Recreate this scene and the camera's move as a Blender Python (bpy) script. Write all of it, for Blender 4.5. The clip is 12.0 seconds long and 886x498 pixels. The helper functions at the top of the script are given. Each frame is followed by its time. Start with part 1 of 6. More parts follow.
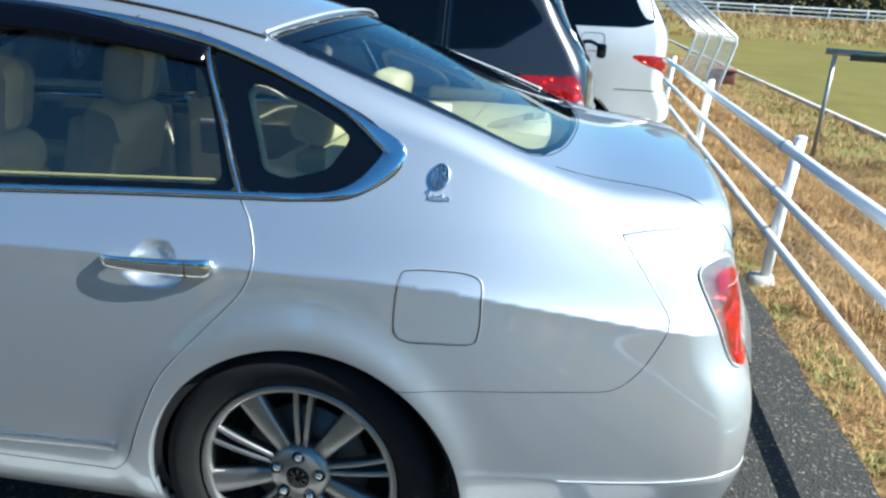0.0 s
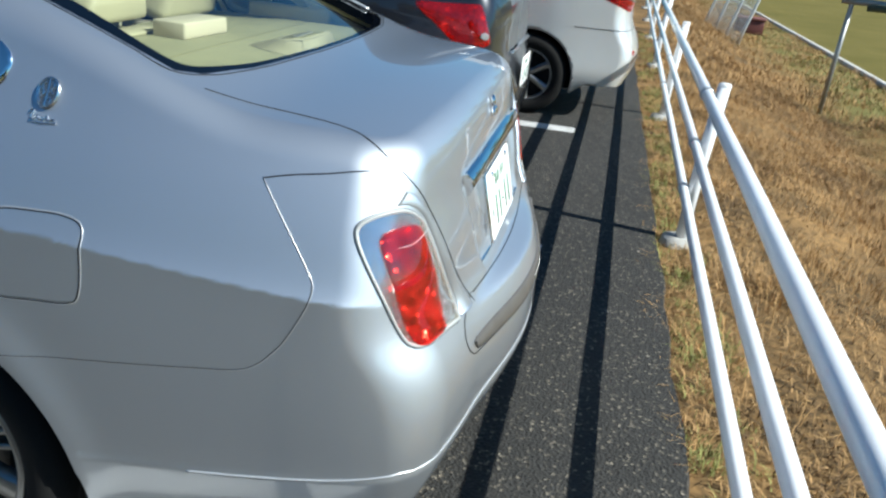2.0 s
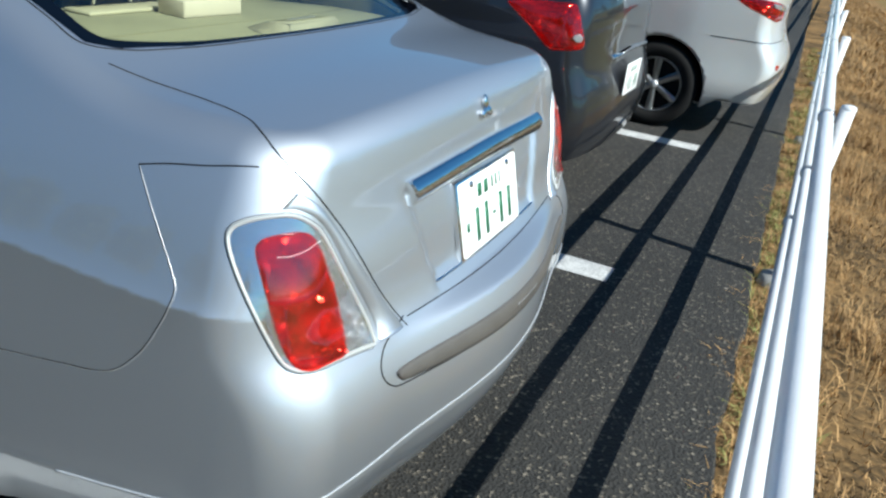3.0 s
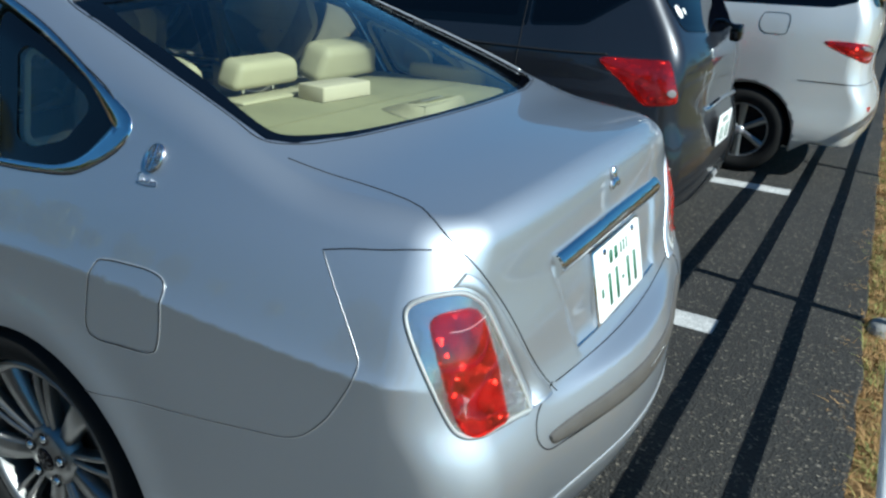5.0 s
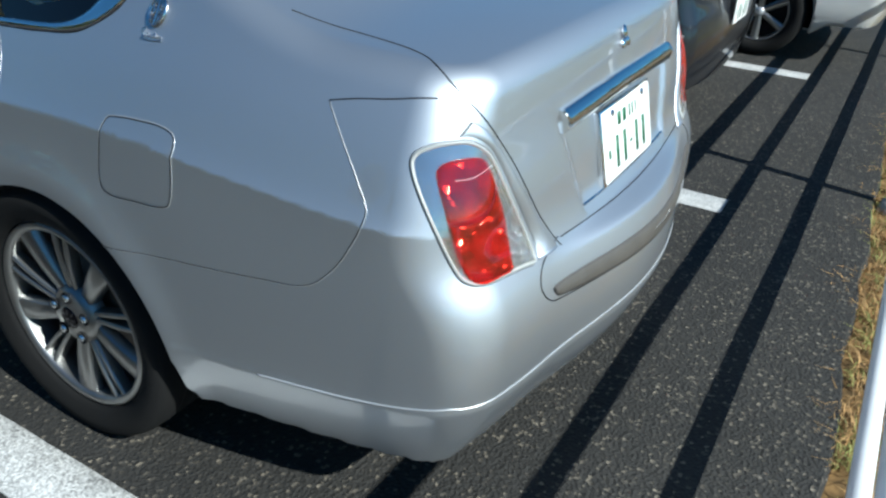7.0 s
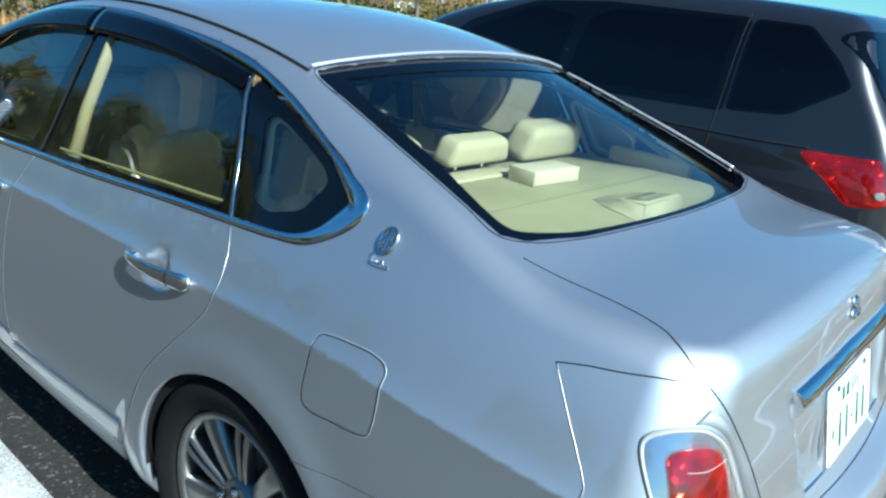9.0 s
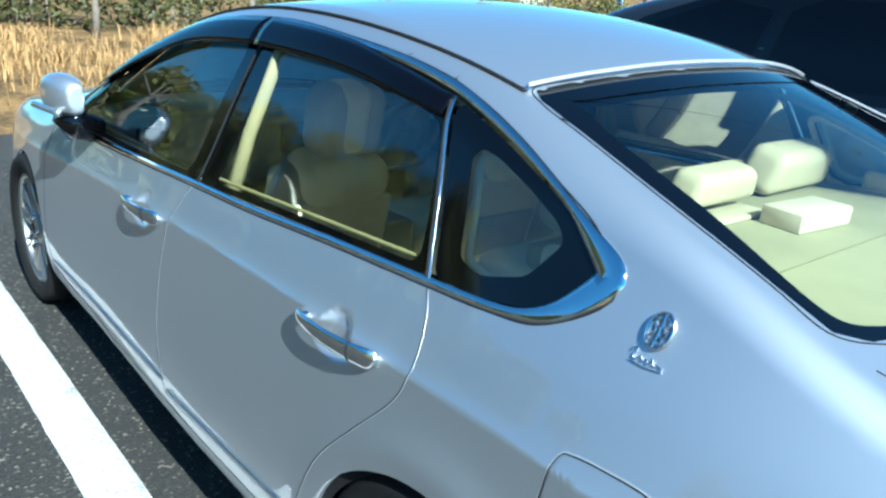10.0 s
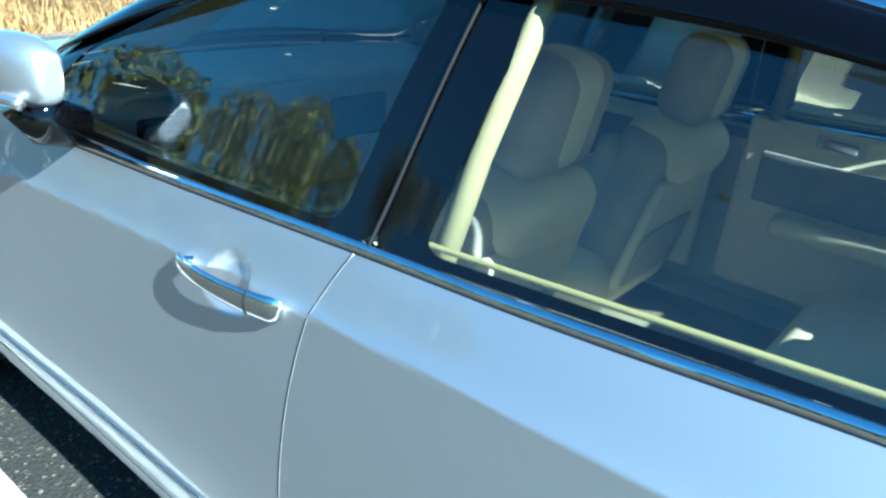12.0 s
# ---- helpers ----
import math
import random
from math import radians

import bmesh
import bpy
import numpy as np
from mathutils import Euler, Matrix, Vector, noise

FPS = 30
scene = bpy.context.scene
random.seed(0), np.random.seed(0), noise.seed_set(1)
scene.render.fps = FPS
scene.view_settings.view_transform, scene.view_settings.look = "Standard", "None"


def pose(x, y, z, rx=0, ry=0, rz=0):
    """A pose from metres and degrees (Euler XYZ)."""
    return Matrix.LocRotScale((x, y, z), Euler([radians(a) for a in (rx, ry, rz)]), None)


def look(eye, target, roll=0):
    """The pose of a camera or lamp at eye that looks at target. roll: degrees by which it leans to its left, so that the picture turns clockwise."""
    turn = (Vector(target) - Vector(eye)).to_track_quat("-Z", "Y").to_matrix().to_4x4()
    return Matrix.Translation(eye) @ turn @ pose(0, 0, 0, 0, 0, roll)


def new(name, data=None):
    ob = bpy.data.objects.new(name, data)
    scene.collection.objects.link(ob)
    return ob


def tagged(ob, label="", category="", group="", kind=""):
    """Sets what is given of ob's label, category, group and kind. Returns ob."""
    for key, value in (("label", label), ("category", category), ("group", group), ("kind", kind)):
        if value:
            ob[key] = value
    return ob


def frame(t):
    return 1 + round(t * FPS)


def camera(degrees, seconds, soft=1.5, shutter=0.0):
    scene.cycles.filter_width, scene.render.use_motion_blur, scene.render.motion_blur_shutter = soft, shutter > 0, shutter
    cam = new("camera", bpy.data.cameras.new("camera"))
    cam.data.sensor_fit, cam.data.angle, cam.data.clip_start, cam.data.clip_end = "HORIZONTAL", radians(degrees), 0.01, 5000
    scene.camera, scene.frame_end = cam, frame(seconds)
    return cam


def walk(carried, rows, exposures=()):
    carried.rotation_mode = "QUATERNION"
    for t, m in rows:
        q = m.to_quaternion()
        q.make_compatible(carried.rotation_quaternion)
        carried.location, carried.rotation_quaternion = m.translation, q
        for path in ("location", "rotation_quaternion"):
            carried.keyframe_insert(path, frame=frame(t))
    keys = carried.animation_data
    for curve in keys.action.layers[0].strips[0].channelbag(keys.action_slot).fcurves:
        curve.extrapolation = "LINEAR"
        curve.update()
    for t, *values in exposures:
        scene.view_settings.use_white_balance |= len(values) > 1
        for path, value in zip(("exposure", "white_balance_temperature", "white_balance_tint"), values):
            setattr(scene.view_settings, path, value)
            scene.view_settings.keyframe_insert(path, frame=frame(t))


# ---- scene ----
cam = camera(60.2, 12.0, soft=2.5)
PATH = [
    (0, (0.54, -2.347, 1.451), (0.261, -0.472, 0.813), 3.3),
    (0.5, (0.606, -2.192, 1.449), (0.274, -0.321, 0.826), 5.2),
    (1, (0.719, -2.059, 1.442), (0.308, -0.217, 0.78), 3.1),
    (1.5, (0.981, -2.005, 1.414), (0.552, -0.223, 0.614), 6.7),
    (2, (1.234, -1.892, 1.406), (0.899, -0.083, 0.622), 5.7),
    (2.5, (1.399, -1.726, 1.414), (0.987, 0.074, 0.644), 7.0),
    (3, (1.575, -1.564, 1.391), (0.865, 0.118, 0.575), 6.8),
    (3.2, (1.622, -1.522, 1.388), (0.798, 0.096, 0.548), 6.4),
    (4.8, (1.480, -1.679, 1.444), (0.606, -0.038, 0.706), 3.5),
    (5, (1.464, -1.701, 1.464), (0.568, -0.065, 0.741), 3.3),
    (5.5, (1.463, -1.722, 1.474), (0.547, -0.094, 0.76), 3.1),
    (6, (1.488, -1.731, 1.428), (0.624, -0.154, 0.553), 3.8),
    (6.5, (1.504, -1.731, 1.401), (0.681, -0.187, 0.432), 4.0),
    (6.7, (1.507, -1.733, 1.384), (0.678, -0.191, 0.417), 3.4),
    (8.3, (1.405, -1.773, 1.516), (0.362, -0.222, 0.803), 5.4),
    (8.5, (1.378, -1.773, 1.528), (0.305, -0.213, 0.883), 6.0),
    (9, (1.258, -1.749, 1.531), (0.06, -0.278, 0.9), 6.6),
    (9.5, (1.044, -1.684, 1.521), (-0.308, -0.348, 0.899), 5.2),
    (10, (0.812, -1.61, 1.508), (-0.6, -0.359, 0.845), 4.6),
    (10.5, (0.541, -1.605, 1.492), (-0.796, -0.275, 0.827), 5.1),
    (11, (0.237, -1.583, 1.457), (-0.972, -0.2, 0.667), 3.2),
    (11.5, (-0.074, -1.527, 1.407), (-1.214, -0.123, 0.554), 6.4),
    (12, (-0.401, -1.55, 1.39), (-1.508, -0.08, 0.607), 6.1),
]
EXPOSURES = [(0, 1.2, 5950, 3), (1.5, 0.68, 6200, 5), (2.5, 0.5, 6150, 5), (5.5, 0.2, 5850, 1), (6.5, 0.28, 5950, 3), (8.5, 0.55, 5750, 1), (9.5, 1.03, 5480, -3), (10.5, 1.55, 5450, -5), (12, 1.86, 5350, -8)]
walk(cam, [(t, look(eye, target, roll)) for t, eye, target, roll in PATH], EXPOSURES)

# ---- light ----
SUN_AZIMUTH, SUN_HEIGHT = -10.0, 38.7
world = bpy.data.worlds.new("world")
scene.world = world
world.use_nodes = True
sky = world.node_tree.nodes.new("ShaderNodeTexSky")
sky.sky_type, sky.sun_disc = "NISHITA", False
sky.sun_elevation, sky.sun_rotation = radians(SUN_HEIGHT), radians(90 - SUN_AZIMUTH)
sky.air_density, sky.dust_density, sky.ozone_density = 1.0, 0.0, 1.2
world.node_tree.nodes["Background"].inputs["Strength"].default_value = 0.062
clear_air = world.node_tree.nodes.new("ShaderNodeMix")
clear_air.data_type, clear_air.blend_type = "RGBA", "MULTIPLY"
clear_air.inputs[0].default_value, clear_air.inputs[7].default_value = 1.0, (0.48, 0.95, 1.23, 1)
world.node_tree.links.new(sky.outputs[0], clear_air.inputs[6])
world.node_tree.links.new(clear_air.outputs[2], world.node_tree.nodes["Background"].inputs["Color"])
lamp = bpy.data.lights.new("sun", "SUN")
lamp.energy, lamp.angle, lamp.color = 6.2, radians(0.55), (0.99, 0.98, 0.93)
sun = new("sun", lamp)
a, e = radians(SUN_AZIMUTH), radians(SUN_HEIGHT)
sun.matrix_world = look((30 * math.cos(a) * math.cos(e), 30 * math.sin(a) * math.cos(e), 30 * math.sin(e)), (0, 0, 0))


# ---- materials ----
def material(name, colour, rough=0.5, metal=0.0, coat=0.0, vary=0.0, scale=8.0, fine=0.0, fine_scale=200.0, bump=0.0, dark=None, coat_rough=0.03, random_tint=0.0):
    """A surface with stains at one scale, grain at another, and relief."""
    m = bpy.data.materials.new(name)
    m.use_nodes = True
    n, l = m.node_tree.nodes, m.node_tree.links
    p = n["Principled BSDF"]
    p.inputs["Roughness"].default_value, p.inputs["Metallic"].default_value = rough, metal
    p.inputs["Coat Weight"].default_value, p.inputs["Coat Roughness"].default_value = coat, coat_rough
    p.inputs["Base Color"].default_value = (*colour, 1)
    out = None
    geo = n.new("ShaderNodeNewGeometry")
    if vary or fine:
        big, small = n.new("ShaderNodeTexNoise"), n.new("ShaderNodeTexNoise")
        for node, sc in ((big, scale), (small, fine_scale)):
            node.inputs["Scale"].default_value, node.inputs["Detail"].default_value = sc, 5
            l.new(geo.outputs["Position"], node.inputs["Vector"])
        mix = n.new("ShaderNodeMix")
        mix.data_type = "RGBA"
        mix.inputs[6].default_value = (*colour, 1)
        d = dark or tuple(c * 0.5 for c in colour)
        mix.inputs[7].default_value = (*d, 1)
        add = n.new("ShaderNodeMath")
        add.operation, add.use_clamp = "MULTIPLY_ADD", True
        ramp = n.new("ShaderNodeMapRange")
        ramp.inputs["From Min"].default_value, ramp.inputs["From Max"].default_value = 0.38, 0.68
        ramp.inputs["To Max"].default_value = vary
        l.new(big.outputs["Fac"], ramp.inputs["Value"])
        ramp2 = n.new("ShaderNodeMapRange")
        ramp2.inputs["From Min"].default_value, ramp2.inputs["From Max"].default_value = 0.35, 0.65
        l.new(small.outputs["Fac"], ramp2.inputs["Value"])
        l.new(ramp2.outputs[0], add.inputs[0])
        add.inputs[1].default_value = fine
        l.new(ramp.outputs[0], add.inputs[2])
        l.new(add.outputs[0], mix.inputs[0])
        l.new(mix.outputs[2], p.inputs["Base Color"])
        out = mix.outputs[2]
        if bump:
            b = n.new("ShaderNodeBump")
            b.inputs["Strength"].default_value, b.inputs["Distance"].default_value = bump, 0.01
            l.new(small.outputs["Fac"], b.inputs["Height"])
            l.new(b.outputs[0], p.inputs["Normal"])
    if random_tint:
        isl, hsv = n.new("ShaderNodeNewGeometry"), n.new("ShaderNodeHueSaturation")
        rng = n.new("ShaderNodeMapRange")
        rng.inputs["To Min"].default_value, rng.inputs["To Max"].default_value = 1 - random_tint, 1 + random_tint
        l.new(isl.outputs["Random Per Island"], rng.inputs["Value"])
        l.new(rng.outputs[0], hsv.inputs["Value"])
        if out:
            l.new(out, hsv.inputs["Color"])
        else:
            hsv.inputs["Color"].default_value = (*colour, 1)
        l.new(hsv.outputs[0], p.inputs["Base Color"])
    return m


def glass(name, tint, gloss=1.0):
    """Thin tinted glass: clear through, with a mirror-like surface."""
    m = bpy.data.materials.new(name)
    m.use_nodes = True
    n, l = m.node_tree.nodes, m.node_tree.links
    n.remove(n["Principled BSDF"])
    clear, shine, mix, fresnel = (n.new("ShaderNode" + k) for k in ("BsdfTransparent", "BsdfGlossy", "MixShader", "Fresnel"))
    clear.inputs["Color"].default_value = (*tint, 1)
    shine.inputs["Roughness"].default_value = 0.012
    shine.inputs["Color"].default_value = (gloss, gloss, gloss, 1)
    fresnel.inputs["IOR"].default_value = 1.75
    l.new(fresnel.outputs[0], mix.inputs[0])
    l.new(clear.outputs[0], mix.inputs[1])
    l.new(shine.outputs[0], mix.inputs[2])
    l.new(mix.outputs[0], n["Material Output"].inputs["Surface"])
    return m


PAINT = material("silver paint", (0.555, 0.585, 0.622), 0.46, 0.90, 1.0, vary=0.08, scale=1.7, fine=0.10, fine_scale=900, dark=(0.48, 0.505, 0.535), bump=0.012, coat_rough=0.012)
PAINT.node_tree.nodes["Principled BSDF"].inputs["Coat IOR"].default_value = 1.8
BEZEL = material("pale bezel plastic", (0.36, 0.37, 0.36), 0.5, 0.15, 0.1, vary=0.1, scale=20)
BOWL = material("faceted lamp reflector", (0.72, 0.73, 0.74), 0.13, 0.92, vary=0.2, scale=40, fine=0.05, fine_scale=55, bump=0.05)
SILVER = material("silver plastic paint", (0.60, 0.60, 0.60), 0.35, 0.6, 0.6, vary=0.1, scale=9, fine=0.06)
CHROME = material("chrome", (0.78, 0.79, 0.80), 0.05, 1.0, vary=0.1, scale=30)
ALLOY = material("alloy wheel lacquer", (0.31, 0.305, 0.295), 0.40, 0.95, 0.4, vary=0.25, scale=14, fine=0.1, dark=(0.22, 0.21, 0.20))
BLACK = material("black gloss", (0.0015, 0.0015, 0.002), 0.05, 0, 0.0, vary=0.3, scale=5)
RUBBER = material("black rubber", (0.010, 0.010, 0.011), 0.8, vary=0.3, scale=20, fine=0.2)
TYRE = material("worn tyre rubber", (0.009, 0.009, 0.009), 0.85, vary=0.4, scale=9, fine=0.15, fine_scale=160, dark=(0.013, 0.012, 0.011), bump=0.1)
GAP = material("dark panel gap", (0.012, 0.012, 0.013), 0.7)
GLASS = glass("tinted green glass", (0.91, 0.95, 0.86))
SIDEGLASS = glass("tinted green side glass", (0.95, 0.98, 0.88))
CLEAR = glass("clear lens", (0.93, 0.93, 0.93))
SMOKE = material("smoked acrylic", (0.0015, 0.0012, 0.002), 0.07, 0, 0.0, vary=0.2, scale=4)
BEIGE = material("beige leather", (0.78, 0.74, 0.58), 0.55, vary=0.25, scale=14, fine=0.18, fine_scale=260, dark=(0.66, 0.62, 0.47), bump=0.2)
GREYCLOTH = material("grey beige cloth", (0.50, 0.50, 0.46), 0.85, vary=0.25, scale=18, fine=0.3, fine_scale=420, bump=0.3)
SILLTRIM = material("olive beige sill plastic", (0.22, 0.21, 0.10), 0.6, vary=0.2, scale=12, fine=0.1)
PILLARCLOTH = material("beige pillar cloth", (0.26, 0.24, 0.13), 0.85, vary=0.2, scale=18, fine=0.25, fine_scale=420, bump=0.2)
REARLEATHER = material("worn beige leather", (0.46, 0.43, 0.31), 0.55, vary=0.25, scale=14, fine=0.18, fine_scale=260, dark=(0.42, 0.39, 0.28), bump=0.2)
SHELFCLOTH = material("beige felt", (0.36, 0.345, 0.22), 0.9, vary=0.25, scale=7, fine=0.25, fine_scale=500, bump=0.25)
DASH = material("grey dashboard", (0.28, 0.29, 0.30), 0.5, vary=0.2, scale=20, fine=0.2)
CARPET = material("beige carpet", (0.30, 0.28, 0.22), 0.95, vary=0.3, scale=12, fine=0.4, fine_scale=300, bump=0.4)

for m, level in ((BLACK, .5), (SMOKE, .3), (RUBBER, .2), (TYRE, .2), (GAP, .2)):
    m.node_tree.nodes["Principled BSDF"].inputs["Specular IOR Level"].default_value = level


def lens_material():
    """Clear red plastic: the reflector behind shows through it."""
    m = glass("red lamp lens", (0.95, 0.030, 0.018))
    n, l = m.node_tree.nodes, m.node_tree.links
    out = n["Material Output"]
    body, mix, geo, tex = (n.new("ShaderNode" + k) for k in ("BsdfDiffuse", "MixShader", "NewGeometry", "TexNoise"))
    body.inputs["Color"].default_value = (0.55, 0.010, 0.012, 1)
    tex.inputs["Scale"].default_value = 24
    l.new(geo.outputs["Position"], tex.inputs["Vector"])
    reach = n.new("ShaderNodeMapRange")
    reach.inputs["From Min"].default_value, reach.inputs["From Max"].default_value = .35, .65
    reach.inputs["To Min"].default_value, reach.inputs["To Max"].default_value = .05, .30
    l.new(tex.outputs["Fac"], reach.inputs["Value"])
    l.new(reach.outputs[0], mix.inputs[0])
    l.new(out.inputs["Surface"].links[0].from_socket, mix.inputs[1])
    l.new(body.outputs[0], mix.inputs[2])
    l.new(mix.outputs[0], out.inputs["Surface"])
    return m


def prism_material():
    """A mirror broken into small facets."""
    m = material("faceted red reflector", (0.85, 0.80, 0.78), 0.10, 1.0)
    n, l = m.node_tree.nodes, m.node_tree.links
    geo, vor = n.new("ShaderNodeNewGeometry"), n.new("ShaderNodeTexVoronoi")
    vor.inputs["Scale"].default_value = 85
    l.new(geo.outputs["Position"], vor.inputs["Vector"])
    # each cell leans its own way
    steps = []
    for op in ("SUBTRACT", "SCALE", "ADD", "NORMALIZE"):
        v = n.new("ShaderNodeVectorMath")
        v.operation = op
        if steps:
            l.new(steps[-1].outputs[0], v.inputs[0])
        steps.append(v)
    l.new(vor.outputs["Color"], steps[0].inputs[0])
    steps[0].inputs[1].default_value = (.5, .5, .5)
    steps[1].inputs["Scale"].default_value = 1.1
    l.new(geo.outputs["Normal"], steps[2].inputs[1])
    l.new(steps[3].outputs[0], n["Principled BSDF"].inputs["Normal"])
    return m


PRISMS = prism_material()
RED = lens_material()
CLEARLENS = material("clear lamp plastic", (0.30, 0.28, 0.28), 0.15, 0.3, 0.8, vary=0.3, scale=60)
REFLECTOR_RED = material("red reflector plastic", (0.40, 0.012, 0.010), 0.2, 0, 0.8, vary=0.3, scale=40)
WHITEPLASTIC = material("white enamel", (0.82, 0.82, 0.79), 0.4, vary=0.12, scale=25, fine=0.05)
GREEN = material("green enamel", (0.02, 0.13, 0.06), 0.4, vary=0.2, scale=30)
BOXCARD = material("cream card", (0.60, 0.55, 0.45), 0.6, vary=0.12, scale=18, fine=0.08)
FENCEWHITE = material("white fence paint", (0.78, 0.79, 0.80), 0.38, 0, 0.3, vary=0.25, scale=7, fine=0.12, dark=(0.55, 0.55, 0.53))
LINEWHITE = material("white road paint", (0.78, 0.77, 0.74), 0.75, vary=0.25, scale=9, fine=0.75, fine_scale=150, dark=(0.20, 0.195, 0.185), bump=0.5)
CONCRETE = material("concrete", (0.45, 0.43, 0.39), 0.9, vary=0.4, scale=6, fine=0.3, bump=0.4)


# ---- building ----
def part(name, bm, mat, parent=None, label="", smooth=True):
    """A bmesh as one mesh object, under a thing or a part."""
    me = bpy.data.meshes.new(name)
    bm.to_mesh(me)
    bm.free()
    me.materials.append(mat)
    if smooth:
        me.shade_smooth()
    ob = new(name, me)
    ob.parent = parent
    return tagged(ob, label)


def sheet(name, verts, faces, mat, parent=None, label="", normals=None, hint=None):
    """Vertices and faces as one smooth mesh object."""
    verts = np.asarray(verts, float)
    faces = [tuple(f) for f in faces]
    out = normals if normals is not None else hint
    if out is not None:
        # wind the faces so that they look outwards
        q = np.array([f[:4] for f in faces if len(f) > 3])
        turn = np.cross(verts[q[:, 2]] - verts[q[:, 0]], verts[q[:, 3]] - verts[q[:, 1]])
        if (turn * np.asarray(out)[q[:, 0]]).sum() < 0:
            faces = [f[::-1] for f in faces]
    me = bpy.data.meshes.new(name)
    me.from_pydata([tuple(v) for v in verts], [], faces)
    me.materials.append(mat)
    me.shade_smooth()
    if normals is not None:
        me.normals_split_custom_set_from_vertices([tuple(v) for v in normals])
    ob = new(name, me)
    ob.parent = parent
    return tagged(ob, label)


def thing(name, label, category, group="", at=(0, 0, 0)):
    ob = new(name)
    ob.location = at
    return tagged(ob, label, category, group)


def box(x0, x1, y0, y1, z0, z1, r=0.0, seg=2, bm=None, m=None):
    bm = bm or bmesh.new()
    new_v = bmesh.ops.create_cube(bm, size=1.0)["verts"]
    for v in new_v:
        v.co = Vector(((x0 + x1) / 2 + v.co.x * (x1 - x0), (y0 + y1) / 2 + v.co.y * (y1 - y0), (z0 + z1) / 2 + v.co.z * (z1 - z0)))
        if m:
            v.co = m @ v.co
    if r:
        edges = list({ed for v in new_v for ed in v.link_edges})
        bmesh.ops.bevel(bm, geom=edges, offset=r, segments=seg, affect="EDGES", profile=0.5)
    return bm


def lathe(profile, axis_point, bm=None, seg=64, m=None):
    """Turns (radius, height) pairs about the y axis through axis_point."""
    bm = bm or bmesh.new()
    rings = []
    for r, h in profile:
        ring = []
        for i in range(seg):
            t = 2 * math.pi * i / seg
            co = Vector(axis_point) + Vector((r * math.cos(t), h, r * math.sin(t)))
            ring.append(bm.verts.new(m @ co if m else co))
        rings.append(ring)
    for p, q in zip(rings, rings[1:]):
        for i in range(seg):
            bm.faces.new((p[i], p[(i + 1) % seg], q[(i + 1) % seg], q[i]))
    return bm


def tube(points, r, bm=None, seg=8, cap=True):
    """A round bar along points; r may be one radius or one for each point."""
    bm = bm or bmesh.new()
    pts = [Vector(p) for p in points]
    rs = r if isinstance(r, (list, tuple)) else [r] * len(pts)
    rings, side = [], None
    for i, p in enumerate(pts):
        d = (pts[min(i + 1, len(pts) - 1)] - pts[max(i - 1, 0)]).normalized()
        if side is None:
            side = d.orthogonal().normalized()
        side = (side - d * side.dot(d)).normalized()
        up = d.cross(side)
        rings.append([bm.verts.new(p + rs[i] * (side * math.cos(2 * math.pi * k / seg) + up * math.sin(2 * math.pi * k / seg))) for k in range(seg)])
    for p, q in zip(rings, rings[1:]):
        for k in range(seg):
            bm.faces.new((p[k], p[(k + 1) % seg], q[(k + 1) % seg], q[k]))
    if cap:
        bm.faces.new(rings[0][::-1])
        bm.faces.new(rings[-1])
    return bm


def curve2(points, n, closed=False):
    """n points along a smooth curve through 2D or 3D control points, evenly apart."""
    p = np.array(points, float)
    k = len(p)
    out = []
    for i in range(k if closed else k - 1):
        a, b, c, d = (p[(i + j) % k] if closed else p[min(max(i + j, 0), k - 1)] for j in (-1, 0, 1, 2))
        for t in np.linspace(0, 1, 24, endpoint=False):
            out.append(0.5 * ((2 * b) + (c - a) * t + (2 * a - 5 * b + 4 * c - d) * t * t + (3 * b - a - 3 * c + d) * t**3))
    out.append(p[0] if closed else p[-1])
    out = np.array(out)
    s = np.concatenate(([0], np.cumsum(np.linalg.norm(np.diff(out, axis=0), axis=1))))
    q = np.linspace(0, s[-1], n, endpoint=not closed)
    return np.stack([np.interp(q, s, out[:, j]) for j in range(p.shape[1])], 1)


def poly_distance(px, py, poly):
    """The signed distance of points from a closed outline, less than 0 inside."""
    d, inside = np.full(px.shape, 1e9), np.zeros(px.shape, bool)
    for (ax, ay), (bx, by) in zip(poly, np.roll(poly, -1, 0)):
        ex, ey = bx - ax, by - ay
        t = np.clip(((px - ax) * ex + (py - ay) * ey) / (ex * ex + ey * ey + 1e-12), 0, 1)
        d = np.minimum(d, (px - ax - t * ex)**2 + (py - ay - t * ey)**2)
        if by != ay:
            inside ^= ((ay > py) != (by > py)) & (px < (bx - ax) * (py - ay) / (by - ay) + ax)
    return np.where(inside, -1, 1) * np.sqrt(d)


